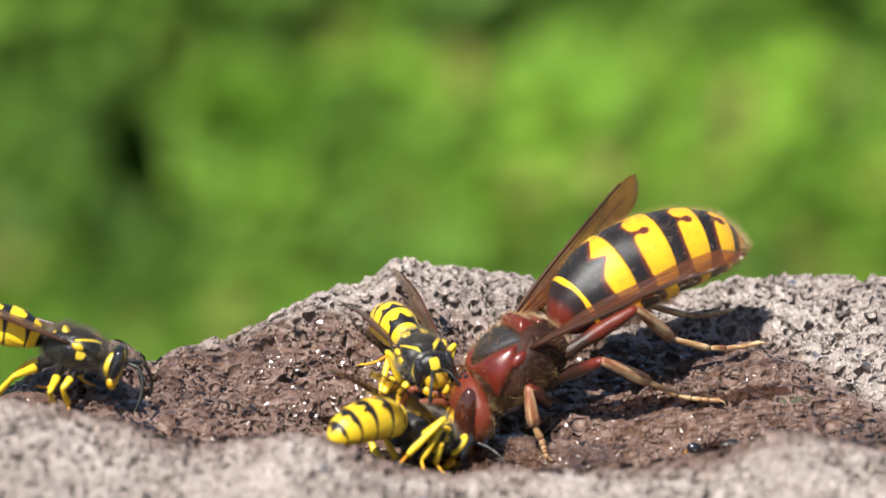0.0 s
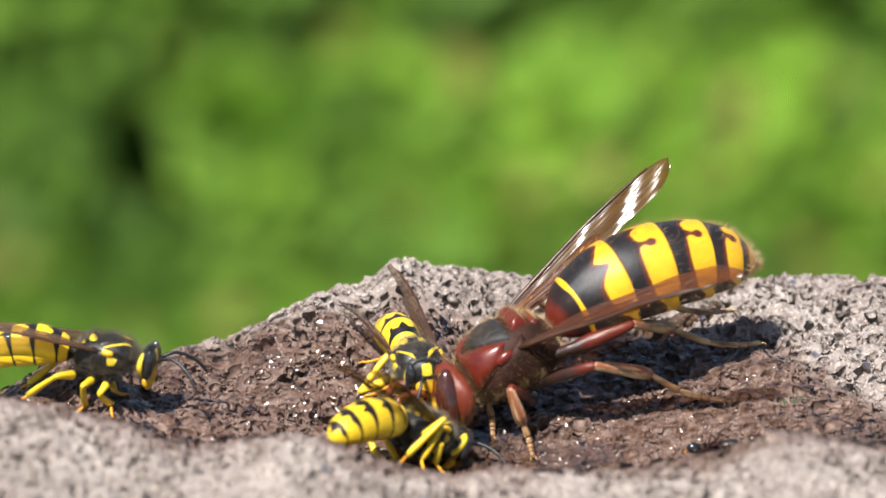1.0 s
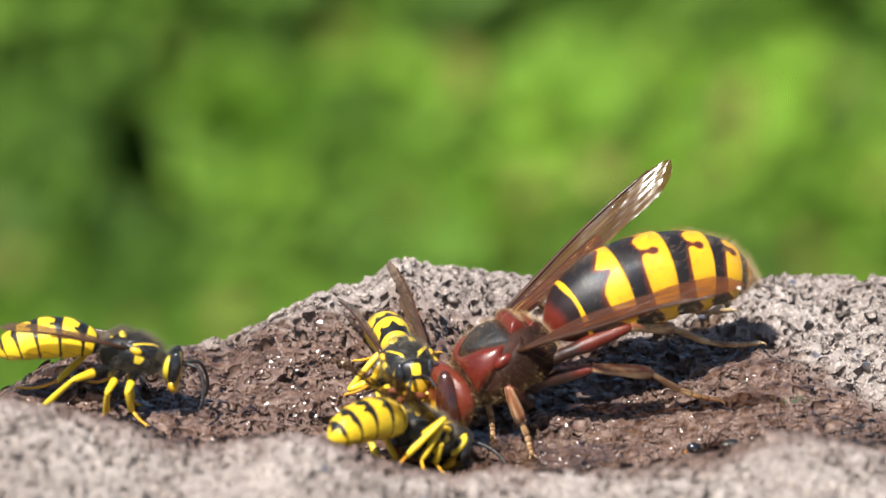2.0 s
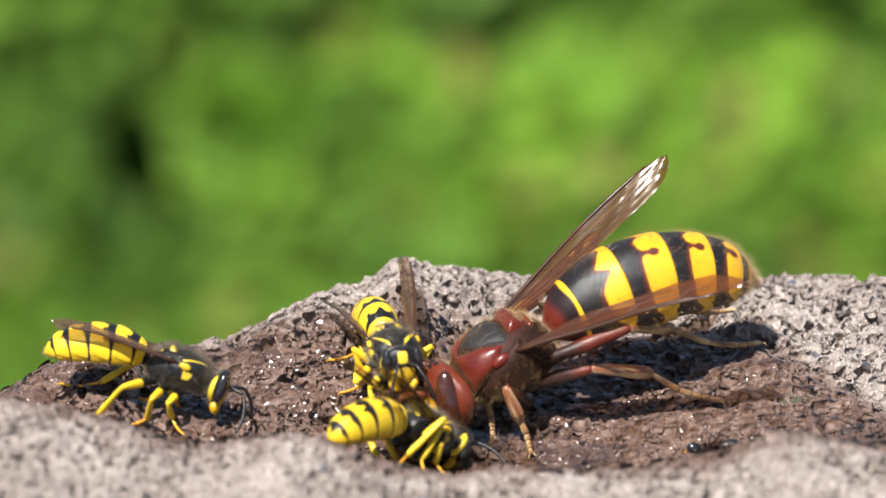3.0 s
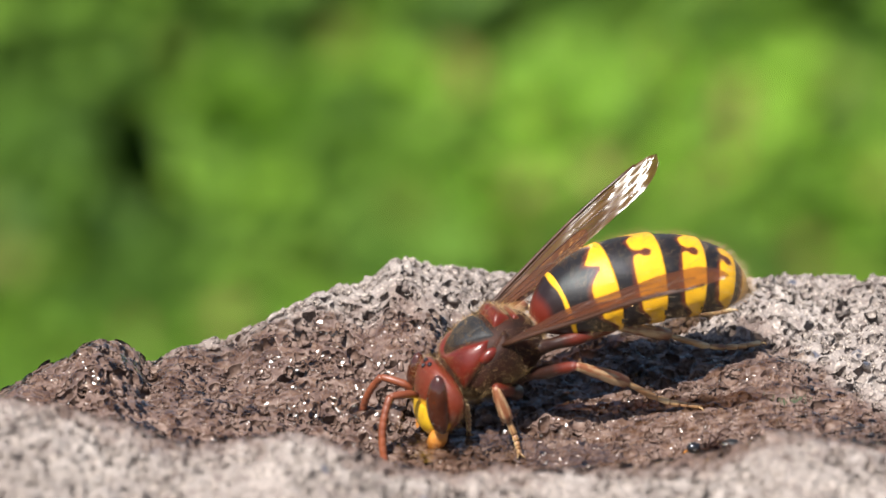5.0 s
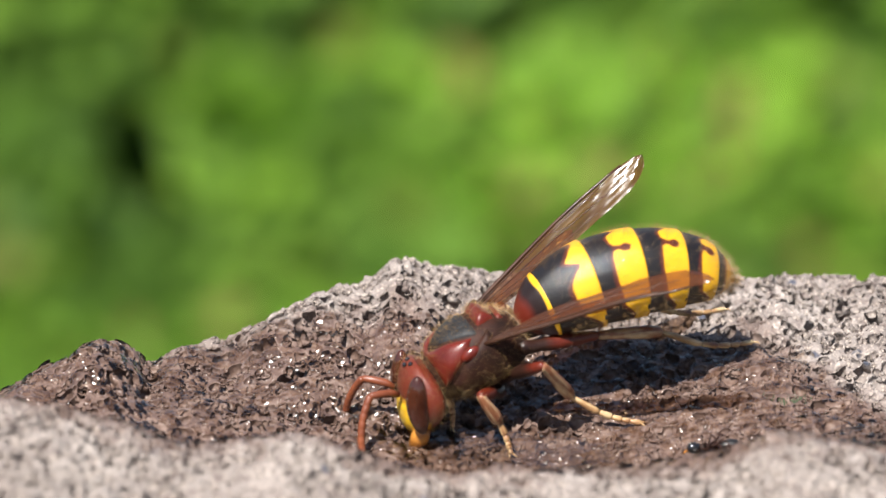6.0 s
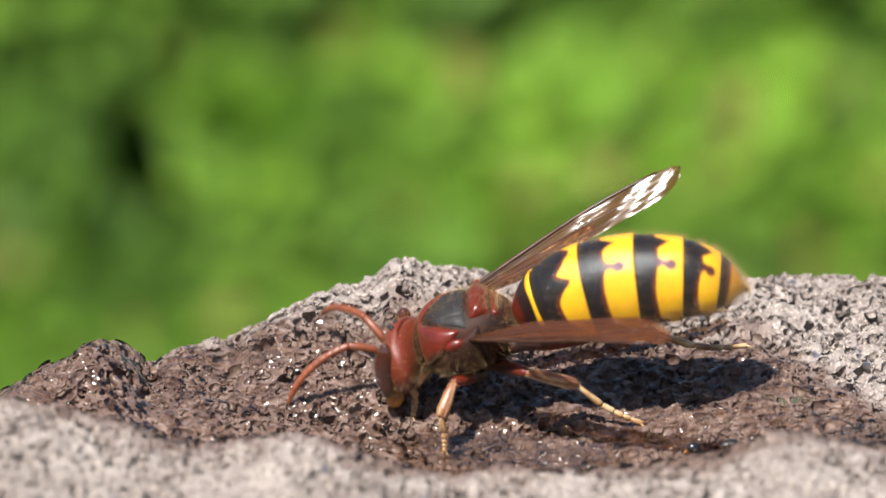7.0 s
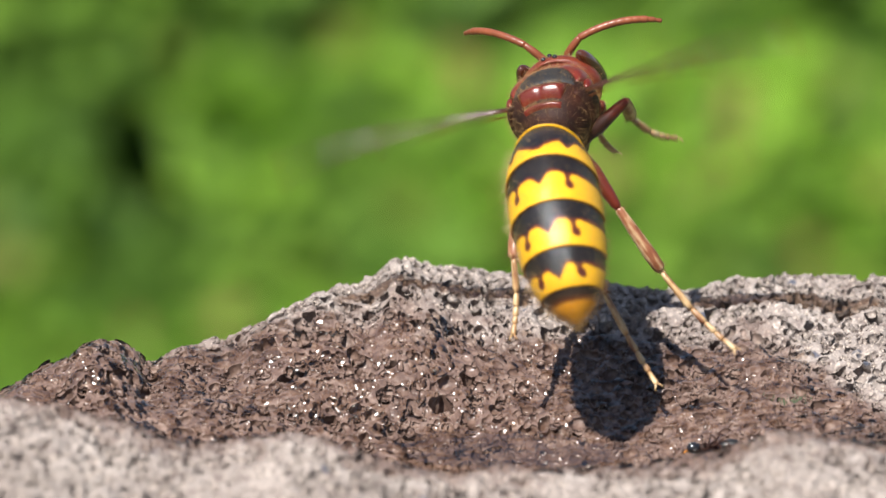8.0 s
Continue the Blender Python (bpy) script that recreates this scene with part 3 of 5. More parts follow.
                tv.append((bx + lean * u + 0.02 * math.sin(7 * u + k) + r * math.cos(a), yy + r * math.sin(a) + 0.02 * math.sin(5 * u + 2 * k), h1 * u))
            if s:
                o = len(tv) - 10
                tf += [(o + q, o + (q + 1) % 5, o + 5 + (q + 1) % 5, o + 5 + q) for q in range(5)]
    stems = part("stem", mesh_from("stem", tv, tf, scale=1.0), TWIG, root, "thin brown woody stems")
    tagged(stems, kind="stuff")
    return root


def moss():
    """A few green tufts in a pore of the damp shoulder."""
    rng = np.random.default_rng(17)
    pts, faces = [], []
    for _ in range(70):
        cx, cy = rng.normal(24.5, 0.75), rng.normal(-2.05, 0.35)
        cz = float(stone_base(np.array(cx), np.array(cy))) - 0.1
        b = len(pts)
        for q in range(4):
            an = q * math.pi / 2 + rng.uniform(0, 1)
            pts.append((cx + 0.05 * math.cos(an), cy + 0.05 * math.sin(an), cz - 0.1))
        pts.append((cx + rng.normal(0, 0.08), cy + rng.normal(0, 0.08), cz + rng.uniform(0.12, 0.3)))
        faces += [(b + q, b + (q + 1) % 4, b + 4) for q in range(4)]
    ob = part("moss", mesh_from("moss", pts, faces), MOSS)
    return tagged(ob, "small dark green moss patch on the damp stone", "moss", kind="stuff")


soil()
hedge()
stone()
puddle()
moss()


# ---------------------------------------------------------------- insects
# Body space in mm at hornet size: x forward, y to its left, z up, origin in the middle of the thorax.
def loft(sections, rings=24, sides=32, power=2.0, close=True):
    """A smooth closed body along x. sections: rows (x, half width, half height, centre z). Returns points, faces, and per point (t, angle)."""
    k = np.array(sections, dtype=float)
    t = np.linspace(0, 1, rings)
    own = np.linspace(0, 1, len(k))
    cols = [bend(t, list(zip(own, k[:, c]))) for c in range(4)]
    pts, par = [], []
    for i in range(rings):
        for j in range(sides):
            a = math.tau * j / sides
            cy, cz = math.sin(a), math.cos(a)
            e = 2.0 / power
            sy = math.copysign(abs(cy) ** e, cy)
            sz = math.copysign(abs(cz) ** e, cz)
            pts.append((cols[0][i], max(cols[1][i], 0.01) * sy, cols[3][i] + max(cols[2][i], 0.01) * sz))
            par.append((t[i], a))
    faces = [(i * sides + j, i * sides + (j + 1) % sides, (i + 1) * sides + (j + 1) % sides, (i + 1) * sides + j)
             for i in range(rings - 1) for j in range(sides)]
    if close:
        faces.append(tuple(range(sides))[::-1])
        faces.append(tuple((rings - 1) * sides + j for j in range(sides)))
    return np.array(pts), faces, np.array(par)


def egg(centre, radii, rings=16, sides=24, turn=None):
    """An ellipsoid as points and faces."""
    pts = [(-1.0, 0, 0)]
    for i in range(1, rings):
        u = math.pi * i / rings
        for j in range(sides):
            a = math.tau * j / sides
            pts.append((-math.cos(u), math.sin(u) * math.sin(a), math.sin(u) * math.cos(a)))
    pts.append((1.0, 0, 0))
    faces = [(0, 1 + (j + 1) % sides, 1 + j) for j in range(sides)]
    for i in range(rings - 2):
        o = 1 + i * sides
        faces += [(o + j, o + (j + 1) % sides, o + sides + (j + 1) % sides, o + sides + j) for j in range(sides)]
    o, n = 1 + (rings - 2) * sides, len(pts) - 1
    faces += [(o + j, o + (j + 1) % sides, n) for j in range(sides)]
    p = np.array(pts) * np.array(radii)
    if turn is not None:
        p = p @ np.array(Euler([radians(a) for a in turn]).to_matrix()).T
    return p + np.array(centre), faces


def join(*pieces):
    pts, faces = [], []
    for p, f in pieces:
        o = sum(len(q) for q in pts)
        pts.append(np.asarray(p))
        faces += [tuple(o + i for i in g) for g in f]
    return np.concatenate(pts), faces


def tube(path, radii, sides=8):
    """A limb along points with a radius at each."""
    path = [Vector(p) for p in path]
    pts, faces = [], []
    side = Vector((0.13, 0.91, 0.37))
    for i, p in enumerate(path):
        d = (path[min(i + 1, len(path) - 1)] - path[max(i - 1, 0)]).normalized()
        u = d.cross(side).normalized()
        v = d.cross(u)
        for j in range(sides):
            a = math.tau * j / sides
            pts.append(tuple(p + (u * math.cos(a) + v * math.sin(a)) * radii[i]))
    for i in range(len(path) - 1):
        faces += [(i * sides + j, i * sides + (j + 1) % sides, (i + 1) * sides + (j + 1) % sides, (i + 1) * sides + j) for j in range(sides)]
    faces.append(tuple(range(sides))[::-1])
    faces.append(tuple((len(path) - 1) * sides + j for j in range(sides)))
    return np.array(pts), faces


def fur(points, normals, count, length, seed, sway=0.35, thick=0.016):
    """Fine hairs that stand on a surface, three thin faces each."""
    rng = np.random.default_rng(seed)
    pts, faces = [], []
    pick = rng.integers(0, len(points), count)
    for i in pick:
        p, nrm = Vector(points[i]), Vector(normals[i])
        d = (nrm + Vector(rng.normal(0, sway, 3))).normalized()
        u = d.orthogonal().normalized()
        v = d.cross(u)
        ln = length * rng.uniform(0.5, 1.15)
        p = p + u * rng.uniform(-0.1, 0.1) + v * rng.uniform(-0.1, 0.1) - nrm * 0.05
        b = len(pts)
        bow = Vector(rng.normal(0, 0.12, 3)) * ln
        for w, at in ((thick, p), (thick * 0.7, p + d * ln * 0.5)):
            for q in range(3):
                a = q * math.tau / 3
                pts.append(tuple(at + (u * math.cos(a) + v * math.sin(a)) * w))
        pts.append(tuple(p + d * ln + bow))
        faces += [(b + q, b + (q + 1) % 3, b + 3 + (q + 1) % 3, b + 3 + q) for q in range(3)]
        faces += [(b + 3 + q, b + 3 + (q + 1) % 3, b + 6) for q in range(3)]
    return np.array(pts), faces


def flat(p):
    """The thorax is lower above than below."""
    p = np.array(p)
    p[:, 2] = np.where(p[:, 2] > 0, p[:, 2] * 0.8, p[:, 2])
    return p


def normals_of(me):
    n = np.empty(len(me.vertices) * 3, dtype=np.float32)
    me.vertices.foreach_get("normal", n)
    return n.reshape(-1, 3)


def thorax_grid(rings, sides):
    p, f, par = loft([(-4.0, 0.5, 0.5, -0.6), (-3.7, 1.6, 1.5, -0.5), (-3.0, 2.2, 2.3, -0.3), (-1.8, 2.75, 2.85, -0.1), (0, 3.0, 3.0, 0.0), (1.6, 2.75, 2.7, -0.05), (2.8, 2.1, 2.05, -0.3), (3.5, 1.35, 1.35, -0.5), (3.9, 0.6, 0.6, -0.6)], rings, sides, 2.15)
    return flat(p), f, par


THORAX = thorax_grid(34, 40)
FINE = thorax_grid(110, 168)


def plate_edge(name, x, c):
    """mm inside a plate of the thorax; c: mm round the body from the middle of the back."""
    nape = 2.35 - 0.50 * c * c
    if name == "back_shield":
        return np.minimum(np.minimum(x + 0.95, (nape - x) * 0.65), 2.45 - c)
    if name == "collar":
        low = (3.45 + (x - 0.6) * 0.6 - c) * 0.85
        return np.minimum(np.minimum((x - nape - 0.12) * 0.6, low), np.minimum(x + 0.75 - 0.95 * np.maximum(0, c - 2.0), 3.0 - x))
    if name == "hind_shield":
        return np.minimum(np.minimum(x + 2.5, -1.08 - x), 1.8 - c - 0.25 * np.maximum(0, -1.6 - x))
    if name == "rear_plate":
        return np.minimum(np.minimum(x + 3.15, -2.62 - x), 1.75 - c)
    return np.minimum(np.minimum(c - 3.6 - (x - 0.6) * 0.6, x + 1.7), np.minimum(2.5 - x, 6.3 - c))


def plate(name, side, rise):
    """A domed plate lifted from the thorax, its rim sunk in a groove; with the distance in mm from its yellow marks, where it has some."""
    p, f, par = FINE
    x = p[:, 0]
    turn = np.where(par[:, 1] > math.pi, par[:, 1] - math.tau, par[:, 1])
    c = np.abs(turn) * 2.7
    d = plate_edge(name, x, c)
    if side:
        d = np.where(turn * side > 0, d, -1.0)
    mid = np.array((0.0, 0.0, -0.4))
    out = p - mid
    out[:, 0] *= 0.25
    out /= np.linalg.norm(out, axis=1)[:, None]
    h = np.where(d > 0, -0.10 + rise * (1 - np.exp(-np.maximum(d, 0) / (0.28 if rise < 0.6 else 0.42))), -0.10 + d)
    if name == "hind_shield":
        h -= 0.10 * np.exp(-(c / 0.14) ** 2)
    if name == "back_shield":
        h -= 0.05 * np.exp(-(c / 0.10) ** 2) * (x > 0.2) + 0.05 * np.exp(-((c - 1.2) / 0.10) ** 2) * (x < 0.8)
    q = p + out * h[:, None]
    keep = d > -0.18
    faces = [g for g in f if len(g) == 4 and keep[g[0]] and keep[g[1]] and keep[g[2]] and keep[g[3]]]
    used = sorted({i for g in faces for i in g})
    at = {i: n for n, i in enumerate(used)}
    nape = (x - 2.35 + 0.50 * c * c - 0.12) * 0.6
    if name == "collar":
        pig = np.minimum(0.16 + 0.10 * c - np.abs(nape - 0.35), np.minimum(c - 1.0, 3.0 - c))
    elif name == "hind_shield":
        pig = 0.42 - np.hypot((x + 1.55) * 0.9, (c - 1.05) * 0.75)
    elif name == "rear_plate":
        pig = 0.32 - np.hypot(x + 2.85, (c - 0.8) * 0.5)
    else:
        pig = np.minimum(x - 0.35, np.minimum(1.7 - x - 0.6 * (c - 3.9), 4.9 - c))
    return q[used], [tuple(at[i] for i in g) for g in faces], pig[used]


# gaster: station along its arc 0..1, half width, half height
GASTER_LONG = 16.6
GASTER = [(0, 0.84, 0.76), (0.03, 1.4, 1.33), (0.08, 2.0, 1.99), (0.16, 2.65, 2.66), (0.3, 3.21, 3.23), (0.46, 3.34, 3.36), (0.62, 3.2, 3.18), (0.76, 2.82, 2.76), (0.87, 2.2, 2.08), (0.95, 1.25, 1.12), (1.0, 0.11, 0.11)]
RIMS = [0.0, 0.135, 0.345, 0.552, 0.735, 0.88, 1.0]
SAG = 42.0


def gaster_axis(s):
    """Centre line of the gaster in its own space: from the waist backwards, arching over and down."""
    n = 60
    x = z = 0.0
    ds = GASTER_LONG * s / n
    for i in range(n):
        u = s * (i + 0.5) / n
        a = radians(SAG * 0.5 - SAG * u)
        x -= ds * math.cos(a)
        z += ds * math.sin(a)
    a = radians(SAG * 0.5 - SAG * s)
    return x, z, a


def hornet_mark(i, s, th, r):
    """mm from the edge of the yellow; s: mm behind the segment's front, th: angle off the back's middle."""
    w = abs(th) * r
    seg = (RIMS[i + 1] - RIMS[i]) * GASTER_LONG
    if i == 0:
        return s - (seg - 0.30) + 0.06 * math.sin(5 * th)
    band = (0, 2.05, 1.45, 1.35, 1.1, 0.6)[i]
    edge = band + (0.30 * math.sin(3.2 * abs(th) + 0.6) if i == 1 else 0.10 * math.sin(4 * th))
    if i == 1:
        edge += 0.65 * math.exp(-((w - 2.5) / 0.40) ** 2) - 0.25 * math.exp(-((w - 1.7) / 0.35) ** 2) + 0.7 * math.exp(-(w / 0.7) ** 2) + 0.16 * math.sin(9 * th) * math.exp(-((w - 2.6) / 1.2) ** 2)
    else:
        edge += 0.75 * max(0.0, 1 - w / 0.75)
    m = s - edge
    if 2 <= i <= 4:
        spot = (0, 0, 2.15, 1.95, 1.6)[i]
        cs = edge + (0, 0, 0.92, 0.82, 0.55)[i]
        m = min(m, math.hypot(w - spot - 0.10, s - cs) - 0.36, max(abs(w - spot) - 0.17 - 0.25 * math.exp(-(s - edge) / 0.18), s - cs))
    if abs(th) > 1.75:
        m = min(m, s - edge - 0.8 * min(1.0, (abs(th) - 1.75) * 3))
    if i == 5:
        m = s - 0.75
    return min(m, (seg - s) - 0.03) if i < 5 else m


def wasp_mark(i, s, th, r):
    """Narrow black fronts that run into a point on the back and thin out on the sides."""
    w = abs(th) * r
    seg = (RIMS[i + 1] - RIMS[i]) * GASTER_LONG
    if i == 0:
        return min(s - (seg - 1.3) - 0.4 * max(0, 1 - w / 0.9), 9)
    band = (0, 1.2, 1.05, 0.95, 0.75, 0.45)[i]
    thin = min(1.0, max(0.3, 1.5 - 0.75 * abs(th)))
    edge = band * thin + 1.0 * max(0.0, 1 - w / 0.9) + 0.25 * math.exp(-((w - 2.0) / 0.6) ** 2)
    m = s - edge
    if 1 <= i < 4:
        spot = (0, 2.3, 2.1, 1.8)[i]
        m = min(m, math.hypot((w - spot) * 0.8, s - edge - 0.22) - 0.30)
    # the seam between back plate and belly plate
    lap = abs(abs(th) - 1.95 - 0.16 * math.cos(math.pi * s / seg)) * r - 0.07
    return min(m, max(lap, -0.06), (seg - s) * 0.9 - 0.05)


def tergite(i, mark, sides=72):
    """One ring of the gaster, its hind edge a little proud of the next."""
    s0, s1 = max(0.0, RIMS[i] - (0.012 if i else 0)), RIMS[i + 1]
    rows = 26
    pts, val, faces = [], [], []
    for k in range(rows + 2):
        u = min(k / (rows - 1), 1.0)
        s = s0 + (s1 - s0) * u
        x, z, a = gaster_axis(s)
        ry = 0.96 * float(bend(s, [(g[0], g[1]) for g in GASTER])) + 0.03 + 0.11 * u * (i < 5)
        rz = 1.12 * float(bend(s, [(g[0], g[2]) for g in GASTER])) + 0.03 + 0.11 * u * (i < 5)
        if k >= rows:
            ry -= 0.09 * (k - rows + 1)
            rz -= 0.09 * (k - rows + 1)
            ry, rz = max(ry, 0.02), max(rz, 0.02)
        for j in range(sides):
            th = math.tau * j / sides
            th = th - math.tau if th > math.pi else th
            c, sn = math.cos(th), math.sin(th)
            low = 1.0 - 0.36 * c * c if c < 0 else 1.0
            lap = abs(th) - 1.95 - 0.16 * math.cos(math.pi * u)
            tuck = 1.0 - (0.045 + 0.03 * (1 - u)) / (1 + math.exp(-lap * 40)) - 0.012 * (1 - u)
            h = rz * c * low * tuck
            pts.append((x + h * math.sin(a), ry * sn * tuck, z + h * math.cos(a)))
            val.append(mark(i, (s - RIMS[i]) * GASTER_LONG, th, 0.5 * (ry + rz)))
    for k in range(rows + 1):
        faces += [(k * sides + j, k * sides + (j + 1) % sides, (k + 1) * sides + (j + 1) % sides, (k + 1) * sides + j) for j in range(sides)]
    if i == 0:
        faces.append(tuple(range(sides))[::-1])
    faces.append(tuple((rows + 1) * sides + j for j in range(sides)))
    return np.array(pts), faces, val


def wing_shape(long, wide):
    """A wing folded along its length: narrow at the root, full in the middle, blunt at the tip; it runs back along -x."""
    n, rows = 52, 17
    pts, faces = [], []
    for i in range(n + 1):
        u = i / n
        front = wide * (0.10 + 0.12 * math.sin(math.pi * u))
        back = wide * float(bend(u, [(0, 0.10), (0.12, 0.22), (0.3, 0.46), (0.5, 0.56), (0.7, 0.64), (0.86, 0.66), (1.0, 0.55)]))
        if u > 0.86:
            q = math.sqrt(max(0.0, 1 - ((u - 0.86) / 0.14) ** 2))
            front, back = front * q + 0.10 * wide * (1 - q) * -1, back * (0.12 + 0.88 * q)
        for j in range(rows):
            v = j / (rows - 1)
            y = front + (-back - front) * v + 0.22 * wide * u
            z = 0.16 * wide * (0.5 - abs(v - 0.4)) * math.sin(math.pi * min(1, u * 1.1)) * (1 - 0.8 * u) + 0.007 * wide * math.sin(1.9 * j + 3 * u) * (0.3 + 0.7 * u) * (u < 0.97)
            z += 0.03 * wide * math.sin(13 * u + 4 * v) + 0.025 * wide * u * u * math.sin(37 * u + 7 * v) - 0.09 * long * (u ** 3 - 0.6 * u)
            pts.append((-long * u, y, z))
    for i in range(n):
        faces += [(i * rows + j, i * rows + j + 1, (i + 1) * rows + j + 1, (i + 1) * rows + j) for j in range(rows - 1)]
    return np.array(pts), faces, n, rows


def make_wing(root, side, look_of, name="wing"):
    """Folded forewing with its veins and the small hindwing. side: 1 left, -1 right."""
    k = look_of["scale"]
    p, f, n, rows = wing_shape(look_of["wing"], look_of["wing_wide"])
    p = p * np.array((1, side, 1))
    if side < 0:
        f = [g[::-1] for g in f]
    w = part(name, mesh_from(name, p * k, f), look_of["membrane"], root, look_of["wing_label"])
    runs = []
    for v0, v1, u0, u1, rad in ((0, 0, 0, 47, 0.19), (3, 2, 0, 42, 0.08), (6, 8, 0, 45, 0.055), (10, 13, 0, 39, 0.04), (14, 14, 2, 33, 0.035),
                                (2, 10, 26, 32, 0.035), (6, 14, 16, 22, 0.035), (2, 11, 36, 42, 0.03)):
        path = []
        for q in range(13):
            u = u0 + (u1 - u0) * q / 12
            v = v0 + (v1 - v0) * q / 12
            a, b = int(u), int(v)
            a1, b1 = min(a + 1, n), min(b + 1, rows - 1)
            fu, fv = u - a, v - b
            g = p.reshape(n + 1, rows, 3)
            c = (g[a, b] * (1 - fv) + g[a, b1] * fv) * (1 - fu) + (g[a1, b] * (1 - fv) + g[a1, b1] * fv) * fu
            path.append(c)
        runs.append(tube(path, [rad * (1 - 0.5 * q / 12) for q in range(13)], 5))
    vp, vf = join(*runs)
    part("venation", mesh_from("venation", vp * k, vf), VEIN, w, "dark brown wing veins")
    hp, hf, _, _ = wing_shape(look_of["wing"] * 0.55, look_of["wing_wide"] * 0.62)
    hp = hp * np.array((1, side, 1)) + np.array((-0.6, -0.35 * side, -0.35))
    if side < 0:
        hf = [g[::-1] for g in hf]
    part("hindwing", mesh_from("hindwing", hp * k, hf), look_of["membrane"], w)
    return w


# hip, thigh, shin and foot of each pair of legs
LEGS = (("front", (0.0, 1.24, -3.3), 3.04, 2.75, 2.5), ("mid", (-1.38, 1.4, -2.68), 4.42, 4.95, 5.44), ("hind", (-3.68, 1.47, -1.64), 5.36, 5.5, 7.7))
WASP_LEGS = (("front", (0.6, 1.3, -2.7), 2.7, 3.0, 2.7), ("mid", (-1.2, 1.5, -2.7), 4.0, 4.5, 3.5), ("hind", (-2.9, 1.5, -2.4), 5.2, 6.2, 5.2))
CROOK = {"front": 1.9, "mid": 0.93, "hind": 0.7}
POLE = {"front": [0.34, 0.64, 0.69], "mid": [-0.12, 0.8, 0.58], "hind": [-0.94, 0.33, 0.05]}
WASP_POLE = {"front": [-0.3, 0.7, 0.7], "mid": [-0.1, 0.9, 0.35], "hind": [-0.2, 0.9, 0.3]}


def make_leg(root, kind, side, look_of):
    """Thigh, shin and jointed foot; each lies along its own x."""
    k = look_of["scale"]
    hip, a, b, c = next((h, a, b, c) for n, h, a, b, c in (LEGS if look_of["hornet"] else WASP_LEGS) if n == kind)
    fat = {"front": 0.95, "mid": 0.95, "hind": 1.05}[kind] * (1.0 if look_of["hornet"] else 0.95)
    thin = 1.0 if look_of["hornet"] else 0.85
    p, f = tube([(-0.9, 0, 0.1), (-0.5, 0, 0.05), (0, 0, 0), (a * 0.15, 0, 0), (a * 0.4, 0, 0.04), (a * 0.75, 0, 0), (a * 0.95, 0, 0), (a + 0.12, 0, 0)],
                [0.5, 0.62, 0.5, 0.42 * fat, 0.58 * fat, 0.46 * fat, 0.36, 0.2], 14)
    me = mesh_from("thigh", p * k, f)
    # hornet thighs darken towards the hip; mid ones further, painting the body's shade
    set_attribute(me, "pigment", p[:, 0] - a * ({"front": 0.3, "mid": 0.72, "hind": 0.3}[kind] if look_of["hornet"] else 0.4))
    leg = part(f"{kind}_leg", me, look_of["thigh"], root)
    p, f = tube([(-0.1, 0, 0), (0.2, 0, 0), (b * 0.3, 0, 0.05), (b * 0.75, 0, 0.03), (b * 0.95, 0, 0), (b, 0, 0)], [0.2 * thin, 0.32 * thin, 0.40 * thin, 0.50 * thin, 0.44 * thin, 0.22 * thin], 12)
    spur = [tube([(b * 0.94, 0, -0.2), (b * 1.08, 0.1 * q, -0.55)], [0.07, 0.015], 5) for q in (-1, 1)]
    bristle = fur(p, np.sign(p) * np.array((0.4, 1, 1)) * 0.7 + np.array((0.5, 0, 0)), 70, 0.42, 9, 0.3, 0.012)
    p, f = join((p, f), bristle, *spur)
    part("shin", mesh_from("shin", p * k, f), look_of["shin"], leg)
    bits, x = [], 0.0
    for q, ln in enumerate((0.44, 0.18, 0.13, 0.10, 0.15)):
        ln *= c
        r = (0.27 - 0.015 * q) * thin
        # the foot sags below the line from shin to claws
        sag = [-0.30 * c * 4 * 0.25 * v * (1 - v) for v in (x / c, (x + ln * 0.15) / c, (x + ln * 0.85) / c, (x + ln) / c)]
        bits.append(tube([(x, 0, sag[0]), (x + ln * 0.15, 0, sag[1]), (x + ln * 0.85, 0, sag[2]), (x + ln, 0, sag[3])], [r * 0.6, r * 0.8, r, r * 0.65], 8))
        x += ln
    for q in (-1, 1):
        bits.append(tube([(x - 0.1, 0.05 * q, 0), (x + 0.25, 0.28 * q, 0.02), (x + 0.42, 0.34 * q, -0.2)], [0.09, 0.06, 0.015], 5))
    p, f = join(*bits)
    part("foot", mesh_from("foot", p * k, f), look_of["foot"], leg)
    leg["hip"] = [hip[0] * k, hip[1] * side * k, hip[2] * k]
    leg["crook"] = CROOK[kind] if look_of["hornet"] else 0.35
    leg["pole"] = POLE[kind] if look_of["hornet"] else WASP_POLE[kind]
    leg["bones"] = [a * k, b * k, c * k]
    return leg


